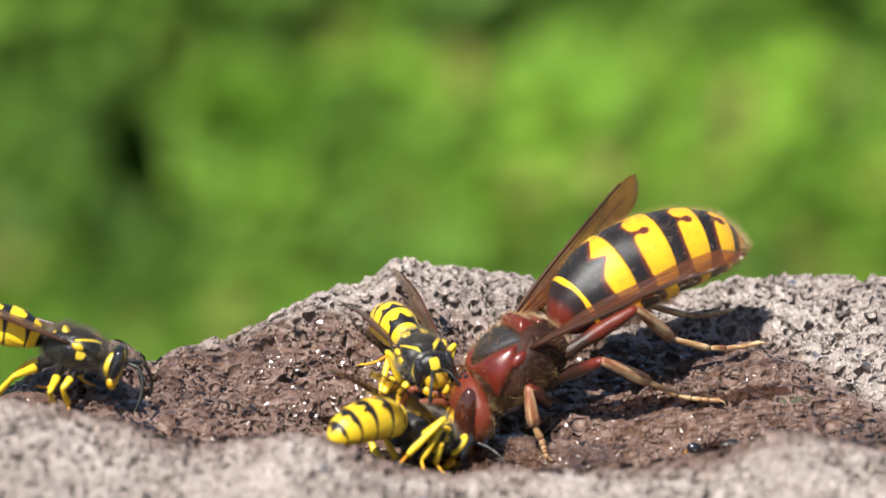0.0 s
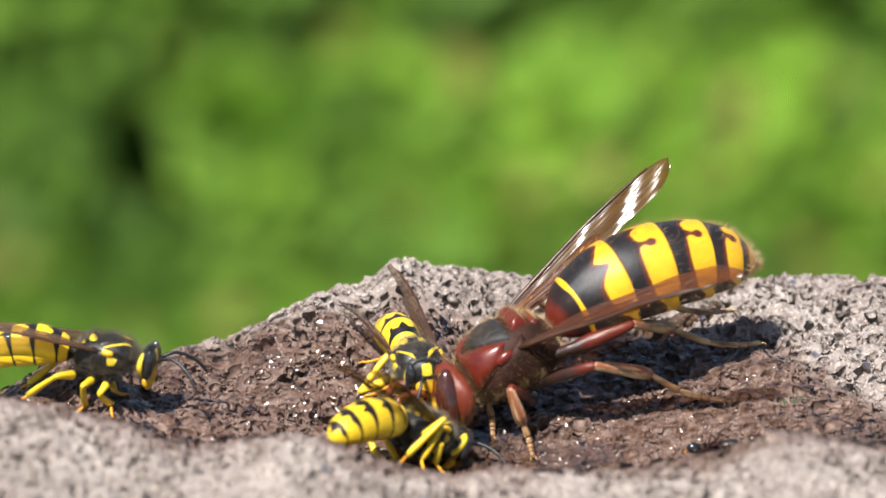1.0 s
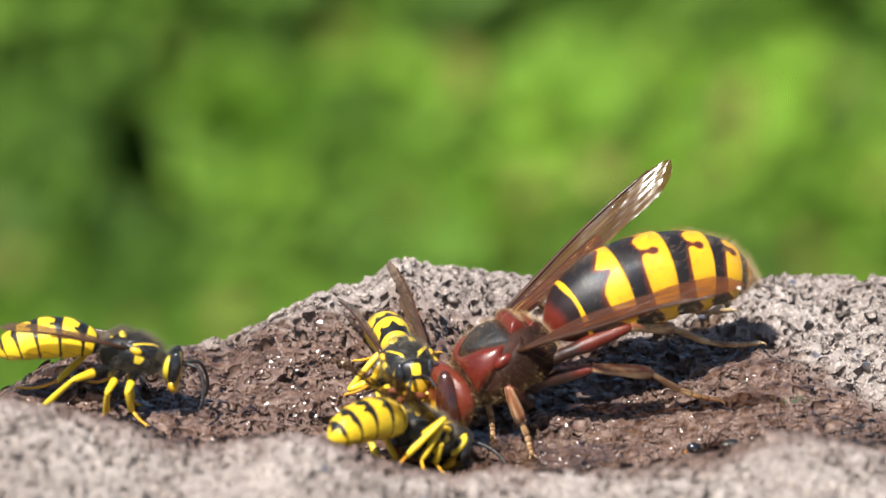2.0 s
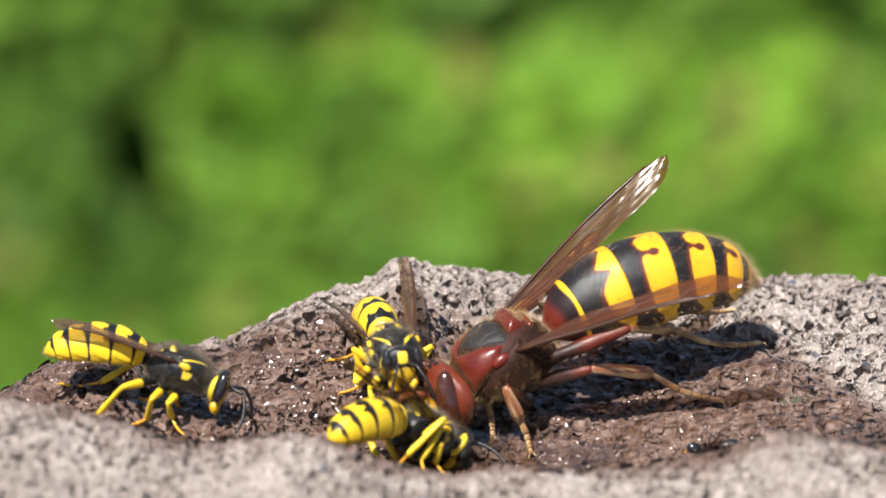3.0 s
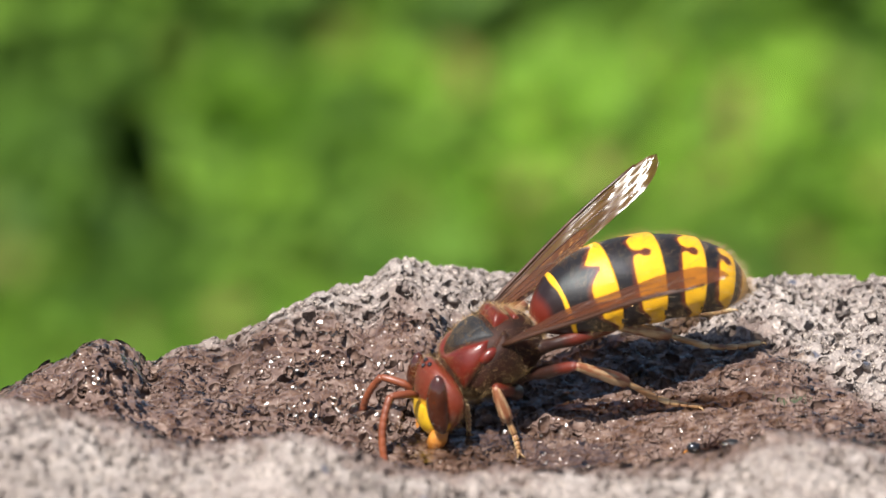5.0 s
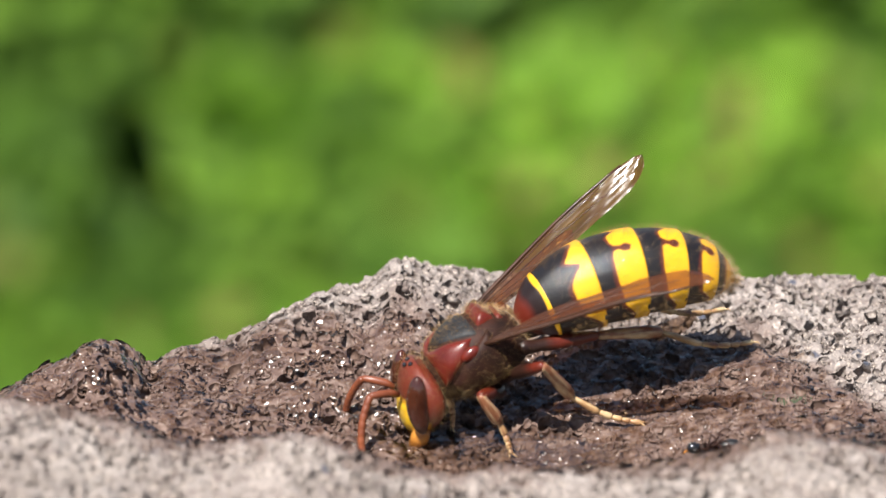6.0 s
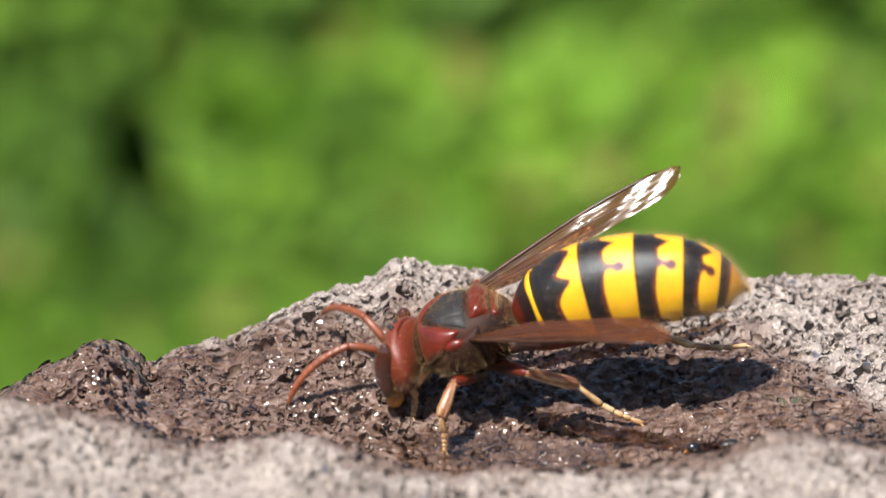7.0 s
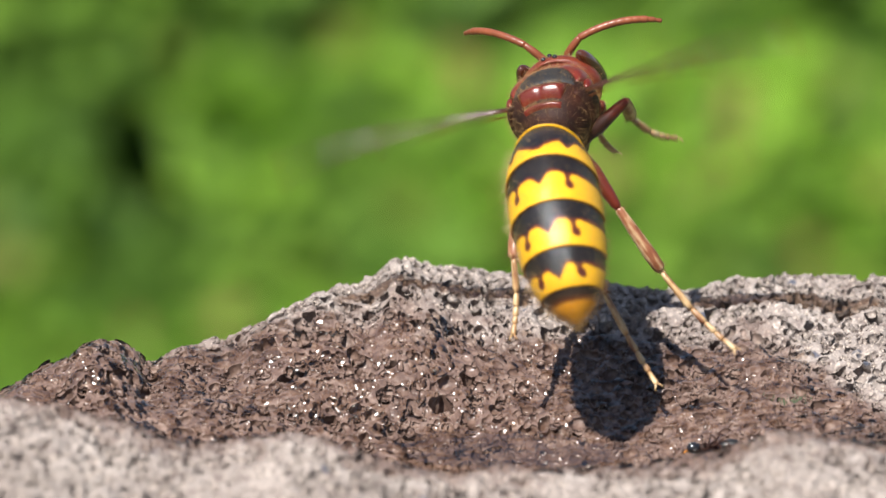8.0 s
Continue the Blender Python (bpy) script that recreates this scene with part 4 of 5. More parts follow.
def antenna_mesh(look_of, side):
    """An elbowed feeler: the long first joint, and eleven short ones with a notch between them, which start at the elbow."""
    k, fat = look_of["scale"] * look_of["head_scale"], look_of["feeler_fat"]
    p, f = tube([(0, 0, 0), (0.5, 0.12 * side, 0.35), (1.2, 0.27 * side, 0.58), (1.8, 0.40 * side, 0.73), (1.95, 0.43 * side, 0.76)], [r * fat for r in (0.13, 0.19, 0.185, 0.16, 0.10)], 10)
    path, radii = [(-0.04, 0, 0)], [0.08]
    x, y, z, ang = 0.0, 0.0, 0.0, -8.0
    for q in range(11):
        ln = 0.62 if q == 0 else 0.50
        d = Vector((math.cos(radians(ang)), 0.30 * side, math.sin(radians(ang)))).normalized()
        r = 0.175 if q < 9 else 0.175 - 0.035 * (q - 8)
        for u, w in ((0.02, 0.91), (0.15, 0.98), (0.75, 1.0), (0.93, 0.96)):
            path.append((x + d.x * ln * u, y + d.y * ln * u, z + d.z * ln * u))
            radii.append(r * w)
        x, y, z = x + d.x * ln, y + d.y * ln, z + d.z * ln
        ang -= 5.0
    fp, ff = tube(path, [r * fat for r in radii], 10)
    return mesh_from("antenna_base", p * k, f), mesh_from("antenna", fp * k, ff)


def make_insect(name, label, category, look_of):
    k = look_of["scale"]
    root = tagged(new(name), label, category)
    hornet = look_of["hornet"]
    # thorax
    slim = np.array((1.0, 1.0, 1.0) if hornet else (1.0, 0.93, 0.88))
    me = mesh_from("thorax", THORAX[0] * slim * k, THORAX[1])
    thorax = part("thorax", me, DARKRED if hornet else BLACK, root, look_of["thorax_label"])
    coat = [fur(THORAX[0] * slim, normals_of(me), look_of["fur"][0], 0.72 if hornet else 1.1, 3, 0.4, 0.006)]
    for name_of, side, rise, label_of in (("back_shield", 0, 0.26, "matt punctured black back shield"), ("collar", 0, 0.42, "red-brown collar" if hornet else "black collar with yellow edges"),
                                          ("hind_shield", 0, 0.80, "domed hind shield"), ("rear_plate", 0, 0.50, ""), ("side_plate", 1, 0.40, ""), ("side_plate", -1, 0.40, "")):
        pp, pf, pig = plate(name_of, side, rise)
        inner = np.flatnonzero(plate_edge(name_of, pp[:, 0], np.abs(np.arctan2(pp[:, 1], pp[:, 2])) * 2.7) > 0.02)
        pp = pp * slim
        me = mesh_from(name_of, pp * k, pf)
        set_attribute(me, "pigment", pig)
        mat = ({"back_shield": MATTBLACK, "side_plate": DARKRED}.get(name_of, RED)) if hornet else (BLACK if name_of == "back_shield" else WASP_PLATE)
        part(name_of, me, mat, thorax, label_of)
        coat.append(fur(pp[inner], normals_of(me)[inner], look_of["plate_fur"], 0.45 if hornet else 1.0, 6, 0.35, 0.005))
    hp, hf = join(*coat)
    part("hair", mesh_from("thorax_hair", hp * k, hf, False), look_of["hair"], thorax)
    for q in (-1, 1):
        tp, tf = egg((0.35, 2.88 * q, 0.95), (0.75, 0.36, 0.55), 12, 16, (0, 15, 0))
        part("wing_scale", mesh_from("wing_scale", flat(tp) * k, tf), RED if hornet else YELLOW, thorax)
    # waist and gaster
    mark = hornet_mark if hornet else wasp_mark
    abdomen = None
    allp, alln = [], []
    kg = look_of["gaster_scale"]
    for i in range(6):
        p, f, val = tergite(i, mark)
        p = p * np.array((1, 1, 1))
        me = mesh_from("tergite", p * kg, f)
        set_attribute(me, "pigment", val)
        if i == 0:
            wp, wf = tube([(0.9, 0, -0.1), (0.3, 0, -0.05), (-0.4, 0, 0.1)], [0.45, 0.5, 0.8], 14)
            abdomen = part("abdomen", me, look_of["first"], root, look_of["gaster_label"])
            part("waist", mesh_from("waist", wp * k, wf), RED if hornet else BLACK, abdomen)
        else:
            part("tergite", me, TAIL_BANDS if hornet and i > 4 else look_of["bands"], abdomen)
        allp.append(p)
        alln.append(normals_of(me))
    hp, hf = fur(np.concatenate([a[500:] for a in allp[1:]]), np.concatenate([a[500:] for a in alln[1:]]) + np.array((-0.35, 0, 0)), look_of["fur"][1], 0.75, 4, 0.4, 0.006)
    part("hair", mesh_from("gaster_hair", hp * kg, hf, False), HAIR_GOLD, abdomen)
    tp, tf = tube([(gaster_axis(0.965)[0], 0, gaster_axis(0.965)[1]), (gaster_axis(1)[0] - 0.15, 0, gaster_axis(1)[1] - 0.1)], [0.5, 0.05], 10)
    part("tail_tip", mesh_from("tail_tip", tp * kg, tf), DARKRED if hornet else YELLOW, abdomen)
    abdomen.location = Vector((-4.0, 0, -0.35)) * k * MM
    kh = k * look_of["head_scale"]
    # head, its face vertical, looking along x
    p, f = egg((0, 0, 0), (1.55, 2.75, 2.45), 24, 36)
    p[:, 1] *= 1 - 0.16 * np.clip(-p[:, 2] / 2.4, 0, 1) ** 1.5
    p[:, 0] -= 0.09 * p[:, 1] ** 2
    p[:, 0] *= np.where(p[:, 0] > 0, 0.78, 0.98 if hornet else 0.85)
    p[:, 0] += np.where(p[:, 0] < -0.3, 0.25 * (1 - (p[:, 1] / 2.8) ** 2), 0)
    me = mesh_from("head", p * kh, f)
    nrm = normals_of(me)
    if hornet:
        val = [max(min(x - 0.1, 1.8 - abs(y), 0.3 - z), min(x + 0.1, -1.1 - z)) for x, y, z in p]
    else:
        val = [max(min(x + 0.2, 0.75 - abs(z - 1.3), 0.55 - abs(abs(y) - 0.1)), min(0.34 - abs(x + 0.62 + 0.10 * z), 0.9 - abs(z + 0.1) * 0.5, abs(y) - 1.6)) for x, y, z in p]
    set_attribute(me, "pigment", val)
    head = part("head", me, FACE if hornet else WASP_FACE, root, look_of["head_label"])
    head.location = Vector((4.7, 0, -0.75)) * k * MM
    hp, hf = fur(p, nrm, look_of["fur"][2], 0.55 if hornet else 1.0, 5, 0.4, 0.006)
    part("hair", mesh_from("head_hair", hp * kh, hf, False), look_of["hair"], head)
    for q in (-1, 1):
        ep, ef = egg((0, 0, 0), (0.72, 0.60, 1.95), 18, 24)
        ep[:, 0] -= 0.16 * (ep[:, 2] / 1.85) ** 2 - 0.05
        ep = ep @ np.array(Euler((radians(9 * q), 0, radians(-32 * q))).to_matrix()).T + np.array((0.50, 2.16 * q, 0.35))
        part("eye", mesh_from("eye", ep * kh, ef), EYE_RED if hornet else EYE_BLACK, head, look_of["eye_label"])
    cp, cf = egg((0.62, 0, -0.95), (0.80, 1.62, 1.45), 18, 28)
    part("face_plate", mesh_from("face_plate", cp * kh, cf), YELLOW, head, "yellow face plate")
    for q in (-1, 1):
        mp, mf = tube([(0.25, 1.5 * q, -1.7), (0.55, 1.4 * q, -2.3), (0.80, 1.0 * q, -2.9), (0.80, 0.35 * q, -3.3)], [0.45, 0.62, 0.50, 0.12], 12)
        part("jaw", mesh_from("jaw", mp * kh, mf), ORANGE if hornet else YELLOW, head)
    op, of = join(*[egg(c, (0.17, 0.17, 0.17), 8, 12) for c in ((0.55, 0, 2.22), (0.25, 0.38, 2.36), (0.25, -0.38, 2.36))])
    part("ocelli", mesh_from("ocelli", op * kh, of), EYE_BLACK, head)
    for q in (1, -1):
        stem, lash = antenna_mesh(look_of, q)
        an = part("antenna_base", stem, look_of["feeler"], head)
        an.location = Vector((1.35, 0.55 * q, 0.55)) * kh * MM
        an = part("antenna", lash, look_of["feeler"], head, look_of["feeler_label"])
        an.location = Vector((3.25, 0.97 * q, 1.30)) * kh * MM
    for q in (1, -1):
        w = make_wing(root, q, look_of)
        w.location = Vector((-0.8, 2.6 * q, 0.9)) * k * MM
        for kind in ("front", "mid", "hind"):
            make_leg(root, kind, q, look_of)
    return root


def bone(start, end, up):
    """A pose at start whose x points to end."""
    x = (end - start).normalized()
    y = up.cross(x).normalized()
    return Matrix.Translation(start) @ Matrix((x, y, x.cross(y))).transposed().to_4x4()


def leg_poses(leg, foot):
    """Poses of thigh, shin and foot (in the body, thigh, thigh) that bring the claws to foot, a place in the body's space."""
    hip = Vector(leg["hip"]) * MM
    a, b, c = (v * MM for v in leg["bones"])
    side = 1 if hip.y > 0 else -1
    back = hip - foot
    flat = Vector((back.x, back.y, 0))
    flat = flat.normalized() if flat.length > 1e-6 else Vector((0, -side, 0))
    ankle = foot + (flat * 0.8 + Vector((0, 0, leg["crook"]))).normalized() * c
    d = ankle - hip
    reach = min(d.length, (a + b) * 0.995)
    if d.length > reach:
        ankle = hip + d.normalized() * reach
    reach = max(reach, abs(a - b) * 1.02 + 1e-5)
    d = d.normalized()
    pole = Vector(leg["pole"]) * Vector((1, side, 1))
    pole = (pole - d * pole.dot(d)).normalized()
    x = (a * a - b * b + reach * reach) / (2 * reach)
    knee = hip + d * x + pole * math.sqrt(max(a * a - x * x, 1e-12))
    thigh, shin = bone(hip, knee, pole), bone(knee, ankle, pole)
    claw = bone(ankle, foot, Vector((0, 0, 1)))
    inv = thigh.inverted()
    return thigh, inv @ shin, inv @ claw


def pick(thing, name, side=0):
    """A part by its name; side 1 or -1 picks the left or right one."""
    for o in thing.children_recursive:
        if o.name.split(".")[0] == name:
            y = o["hip"][1] if "hip" in o else o.location.y
            if not side or y * side > 0:
                return o


HORNET_LOOK = dict(scale=1.0, hornet=True, wing=17.6, wing_wide=2.35, membrane=WING, wing_label="amber folded wing", thigh=THIGH, shin=LEGTAN, foot=FOOTTAN,
                   hair=HAIR_GOLD, fur=(2400, 5600, 1100), plate_fur=480, bands=HORNET_BANDS, first=FIRST_BAND, feeler=FEELER, feeler_fat=1.4, gaster_scale=1.0, head_scale=1.12, feeler_label="orange-brown jointed feeler",
                   thorax_label="dark red-brown hairy thorax", gaster_label="yellow abdomen with black bands and drops", head_label="red-brown head with yellow face", eye_label="glossy red-brown eye")
WASP_LOOK = dict(scale=0.60, gaster_scale=0.46, feeler_fat=1.35, head_scale=0.92, hornet=False, wing=15.5, wing_wide=2.1, membrane=WASP_WING, wing_label="smoky folded wing", thigh=WASP_LEG, shin=WASP_SHIN, foot=WASP_FOOT,
                 hair=HAIR_DARK, fur=(3000, 1200, 1300), plate_fur=750, bands=WASP_BANDS, first=WASP_BANDS, feeler=BLACK, feeler_label="black jointed feeler",
                 thorax_label="black hairy thorax with yellow marks", gaster_label="yellow abdomen with narrow black bands", head_label="black head with yellow face", eye_label="glossy black eye")


# ---------------------------------------------------------------- a dead ant in the hollow
def dead_ant(x, y):
    """A small dead ant on its side: head, middle, tail and stiff legs."""
    z = float(stone_base(np.array(x), np.array(y))) - 0.05
    root = tagged(new("ant"), "small dead black and brown ant in the hollow", "ant")
    root.matrix_basis = pose(x * MM, y * MM, z * MM, 0, 0, 8)
    head = part("head", mesh_from("ant_head", *egg((-1.5, 0, 0.05), (0.5, 0.42, 0.42), 12, 18)), EYE_BLACK, root, "glossy black head")
    part("jaw", mesh_from("ant_jaw", *tube([(-1.85, 0.1, -0.15), (-2.15, 0.05, -0.25), (-2.2, -0.15, -0.28)], [0.1, 0.08, 0.03], 6)), ORANGE, head)
    p, f = join(egg((-0.65, 0, 0.0), (0.55, 0.32, 0.36), 12, 16), egg((0.1, 0, 0.02), (0.35, 0.25, 0.28), 10, 14))
    part("middle", mesh_from("ant_middle", p, f), DARKRED, root, "brown middle")
    part("tail", mesh_from("ant_tail", *egg((1.15, 0.05, 0.05), (0.85, 0.5, 0.48), 14, 18)), BLACK, root, "black striped tail")
    for i in range(6):
        s = 1 if i % 2 else -1
        bx = -0.8 + 0.35 * (i // 2)
        pts = [(bx, 0.15 * s, 0.1), (bx + 0.3 * (i // 2), 0.65 * s, 0.75), (bx + 0.55 * (i // 2) + 0.1, 1.0 * s, 0.35), (bx + 0.75 * (i // 2) + 0.2, 1.25 * s, -0.2)]
        part("leg", mesh_from("ant_leg", *tube(pts, [0.07, 0.06, 0.045, 0.03], 6)), DARKRED, root)
    return root


dead_ant(19.0, -9.0)


hornet = make_insect("hornet", "large red-brown hornet with yellow and black banded abdomen", "hornet", HORNET_LOOK)
walker = make_insect("wasp", "black and yellow wasp walking over the wet stone rim", "wasp", WASP_LOOK)
tagged(walker, group="wasps at the water")
drinker = copy_thing(walker, pose(0, 0, 0))
sipper = copy_thing(walker, pose(0, 0, 0))
tagged(drinker, "black and yellow wasp facing the hornet's head on the slope")
tagged(sipper, "black and yellow wasp drinking head-down in the hollow")


def body(x, y, z, roll, pitch, yaw):
    """A body's pose from mm and degrees; pitch: nose down, yaw: 180 heads to -x."""
    return pose(x * MM, y * MM, z * MM, roll, pitch, yaw)


def hinge(k, side, rx, ry, rz):
    """A wing's pose at its root."""
    return pose(-0.8 * k * MM, 2.6 * side * k * MM, 0.9 * k * MM, rx, ry, rz)


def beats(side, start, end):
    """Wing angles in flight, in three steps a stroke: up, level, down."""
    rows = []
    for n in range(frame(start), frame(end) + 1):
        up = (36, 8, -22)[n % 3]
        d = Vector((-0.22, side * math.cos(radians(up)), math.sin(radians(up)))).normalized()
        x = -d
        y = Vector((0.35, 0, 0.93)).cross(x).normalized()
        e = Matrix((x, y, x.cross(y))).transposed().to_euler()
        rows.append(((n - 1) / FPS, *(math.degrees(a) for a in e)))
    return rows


def where(thing, t):
    """A keyed thing's pose at a time."""
    keys = thing.animation_data
    v = {}
    for c in keys.action.layers[0].strips[0].channelbag(keys.action_slot).fcurves:
        v[c.data_path, c.array_index] = c.evaluate(1 + t * FPS)
    loc = [v["location", i] for i in range(3)]
    q = Euler().to_quaternion()
    q[:] = [v["rotation_quaternion", i] for i in range(4)]
    return Matrix.Translation(loc) @ q.normalized().to_matrix().to_4x4()


def key_leg(leg, rows):
    """rows: time and the claws' place in the body's space."""
    poses = [(t, *leg_poses(leg, p)) for t, p in rows]
    walk(leg, [(t, a) for t, a, b, c in poses])
    walk(pick(leg, "shin"), [(t, b) for t, a, b, c in poses])
    walk(pick(leg, "foot"), [(t, c) for t, a, b, c in poses])


def plant(thing, stands, dangle, leave):
    """Keep the claws on their places on the stone until it leaves, then let the legs hang."""
    steps = sorted({0.0, 8.0} | {round(i * 0.25, 2) for i in range(33)} | {round(3.2 + i * 0.1, 2) for i in range(11)} | {round(6.6 + i / 15, 3) for i in range(22)})
    for (kind, side), places in stands.items():
        leg = pick(thing, kind + "_leg", side)
        ts = [p[0] for p in places]
        rows = []
        for t in steps:
            at = [float(np.interp(t, ts, [p[i] for p in places])) * MM for i in (1, 2, 3)]
            held = where(thing, t).inverted() @ Vector(at)
            free = Vector(dangle[kind, side]) * MM
            u = min(1.0, max(0.0, (t - leave) / 0.12))
            rows.append((t, held.lerp(free, u)))
        key_leg(leg, rows)


def stroll(wasp, leave, stance):
    """Legs of a standing or walking wasp: claws on the stone below, hanging once it flies."""
    k = WASP_LOOK["scale"]
    steps = [i * 0.1 for i in range(int(leave * 10) + 1)] + [leave + 0.1, leave + 0.3, 8.0]
    base = where(wasp, 0.0)
    for n, kind in enumerate(("front", "mid", "hind")):
        for side in (1, -1):
            leg = pick(wasp, kind + "_leg", side)
            fx, fy = stance[n]
            rows = []
            for t in steps:
                free = Vector(((0.6, -5.0, -11.5)[n], (1.5, 2.2, 2.2)[n] * side, (-6.4, -10.6, -10.6)[n])) * k * MM
                m = where(wasp, min(t, leave))
                at = m @ (Vector((fx, fy * side, -5)) * k * MM)
                # the claws hold on while the body moves past them
                slip = (m.translation - base.translation).x * 1000
                stride = math.sin(slip * 2.2 + n * 2.1 + side) * 0.5
                at.x += stride * MM
                at.z = (float(stone_base(np.array(at.x / MM), np.array(at.y / MM))) + 0.12 + 0.25 * max(0, stride)) * MM
                held = m.inverted() @ at
                u = min(1.0, max(0.0, (t - leave) / 0.1))
                rows.append((t, held.lerp(free, u)))
            key_leg(leg, rows)


def feelers(thing, k, rows):
    """rows: time, then lift, spread and bend at the elbow of the left and the right feeler."""
    for n, side in enumerate((1, -1)):
        base = [(r[0], pose(1.35 * k * MM, 0.55 * side * k * MM, 0.55 * k * MM, 0, -r[1 + 3 * n], side * r[2 + 3 * n])) for r in rows]
        walk(pick(thing, "antenna_base", side), base)
        elbow = [pose(1.9 * k * MM, 0.42 * side * k * MM, 0.75 * k * MM, 0, r[3 + 3 * n], 0) for r in rows]
        walk(pick(thing, "antenna", side), [(t, m @ e) for (t, m), e in zip(base, elbow)])


def motions():
    walk(hornet, [
        (0, body(4.89, -2.65, -7.4, 12, 30.1, 209.6)),
        (0.5, body(4.64, -2.61, -7.46, 11.6, 27.9, 209.7)),
        (0.75, body(4.64, -2.61, -7.46, 11.6, 27.9, 209.7)),
        (1, body(4.19, -2.59, -6.99, 4.3, 25.8, 197.9)),
        (1.5, body(4.02, -2.56, -7.2, 3.2, 24.9, 199.4)),
        (1.7, body(4.02, -2.56, -7.2, 3.2, 24.9, 199.4)),
        (2.8, body(3.91, -2.56, -7.12, 2.2, 25.3, 197.4)),
        (3, body(3.91, -2.56, -7.12, 2.2, 25.3, 197.4)),
        (3.3, body(4.07, -2.56, -7.12, 2.2, 25.3, 197.4)),
        (3.5, body(5.28, -2.56, -5.91, 0.7, 22.8, 192.6)),
        (3.7, body(5.2, -2.56, -6.16, 0.7, 22.8, 192.6)),
        (3.9, body(4.89, -2.7, -6.12, 7.2, 32.2, 199.6)),
        (4, body(4.77, -2.7, -4.78, 7.2, 32.2, 199.6)),
        (4.15, body(4.65, -2.7, -5.83, 7.2, 32.2, 199.6)),
        (4.5, body(3.27, -2.5, -6.33, 2.3, 29.4, 198.6)),
        (4.7, body(3.27, -2.5, -6.75, 2.3, 29.4, 198.6)),
        (5.8, body(1.86, -2.55, -6.7, 4.8, 27.6, 197.3)),
        (6, body(1.86, -2.55, -6.7, 4.8, 27.6, 197.3)),
        (6.3, body(1.71, -2.54, -6.65, 4.6, 26.8, 198.5)),
        (6.5, body(1.56, -2.53, -6.6, 4.4, 25.9, 199.6)),
        (6.8, body(1.66, -2.48, -5.61, -3, 22.8, 190.4)),
        (7, body(1.39, -1.99, -5.33, -17.1, 18.5, 175)),
        (7.1, body(2.5, -1.18, -4.61, -15, 14.3, 161.8)),
        (7.2, body(3.46, -0.5, -3.2, -16.7, 11.6, 151.9)),
        (7.3, body(4.64, 0.19, -2.5, -7.9, 9.1, 145.6)),
        (7.4, body(5.66, 1.09, -0.95, -7.8, 5.5, 145.4)),
        (7.5, body(6.78, 1.87, -0.02, -17.9, -3.5, 130.4)),
        (7.6, body(7.55, 2.6, 0.33, -24.3, -8.8, 124.1)),
        (7.8, body(9.04, 4.01, 1.85, -30.3, -15.7, 114.4)),
        (7.9, body(9.6, 4.45, -0.39, -12.6, 1, 106.2)),
        (7.967, body(8.01, 5.15, 7.89, -17.5, -10.6, 86.8)),
        (8, body(7.8, 5.24, 8.98, -18.2, -12.2, 84.2)),
    ])
    walk(pick(hornet, "abdomen"), [(t, pose(-4 * MM, 0, -0.35 * MM, 0, lift, swing)) for t, lift, swing in (
        (0, -17, 4.6), (0.5, -15.5, 6), (0.75, -15.5, 6), (1, -15.1, 6.2), (1.5, -17.9, 6), (1.7, -17.9, 6), (2.8, -18.8, 6.2), (3, -18.8, 6.2), (3.3, -18.8, 6.2), (3.5, -15.9, 3.4), (3.7, -15.9, 3.4), (3.9, -35.7, 5.7), (4, -35.7, 5.7), (4.15, -35.7, 5.7), (4.5, -27.5, 1.6), (4.7, -27.5, 1.6), (5.8, -21.1, 1), (6, -21.1, 1), (6.3, -20.8, 1.1), (6.5, -20.4, 1.1), (6.8, -15.2, -0.1), (7, -8.9, -2.4), (7.1, -16.8, 1.7), (7.2, -22.9, 0.9), (7.3, -25.2, -2), (7.4, -28.1, -0.2), (7.5, -22.5, 6.3), (7.6, -26.6, 3.9), (7.8, -30.9, 3.8), (7.9, -22.4, 1.6), (7.967, -26.2, 3.2), (8, -26.7, 3.4))])
    walk(pick(hornet, "head"), [(t, pose(4.7 * MM, 0, -0.75 * MM, lean, nod, turn)) for t, lean, nod, turn in (
        (0, -4.5, -33.3, -16.8), (0.5, -2.1, -30.6, -14.2), (0.75, -2.1, -30.6, -14.2), (1, 6.5, -16.2, -4.8), (1.5, 7.4, -15.0, -1.8), (1.7, 7.4, -15.0, -1.8), (2.8, 4.7, -15.9, 2.7), (3, 4.7, -15.9, 2.7), (3.3, 4.7, -15.9, 2.7), (3.5, -4.9, -26.5, -2.6), (3.7, -4.9, -26.5, -2.6), (3.9, -4.7, -25.5, -2.9), (4, -4.7, -25.5, -2.9), (4.15, -4.7, -25.5, -2.9), (4.5, -5.5, -22.6, 1.3), (4.7, -5.5, -22.6, 1.3), (5.8, -9.8, -18.0, -2.1), (6, -9.8, -18.0, -2.1), (6.3, -8.1, -15.9, -1.0), (6.5, -6.3, -13.8, 0.0), (6.8, 0.3, -13.2, -8), (7, 4, -9, -18), (7.1, 6, -15, -12), (7.2, 8, -14, -2), (7.3, 9, -22, 4), (7.4, 8, -27, 8), (7.5, 5.3, -29.2, 11.7), (7.6, 1.9, -23.7, 4.2), (7.8, 0.7, -22.4, 1.5), (7.9, 0.3, -22.1, 0.6), (7.967, 0.1, -22.0, 0.3), (8, 0.1, -22.0, 0.3))])
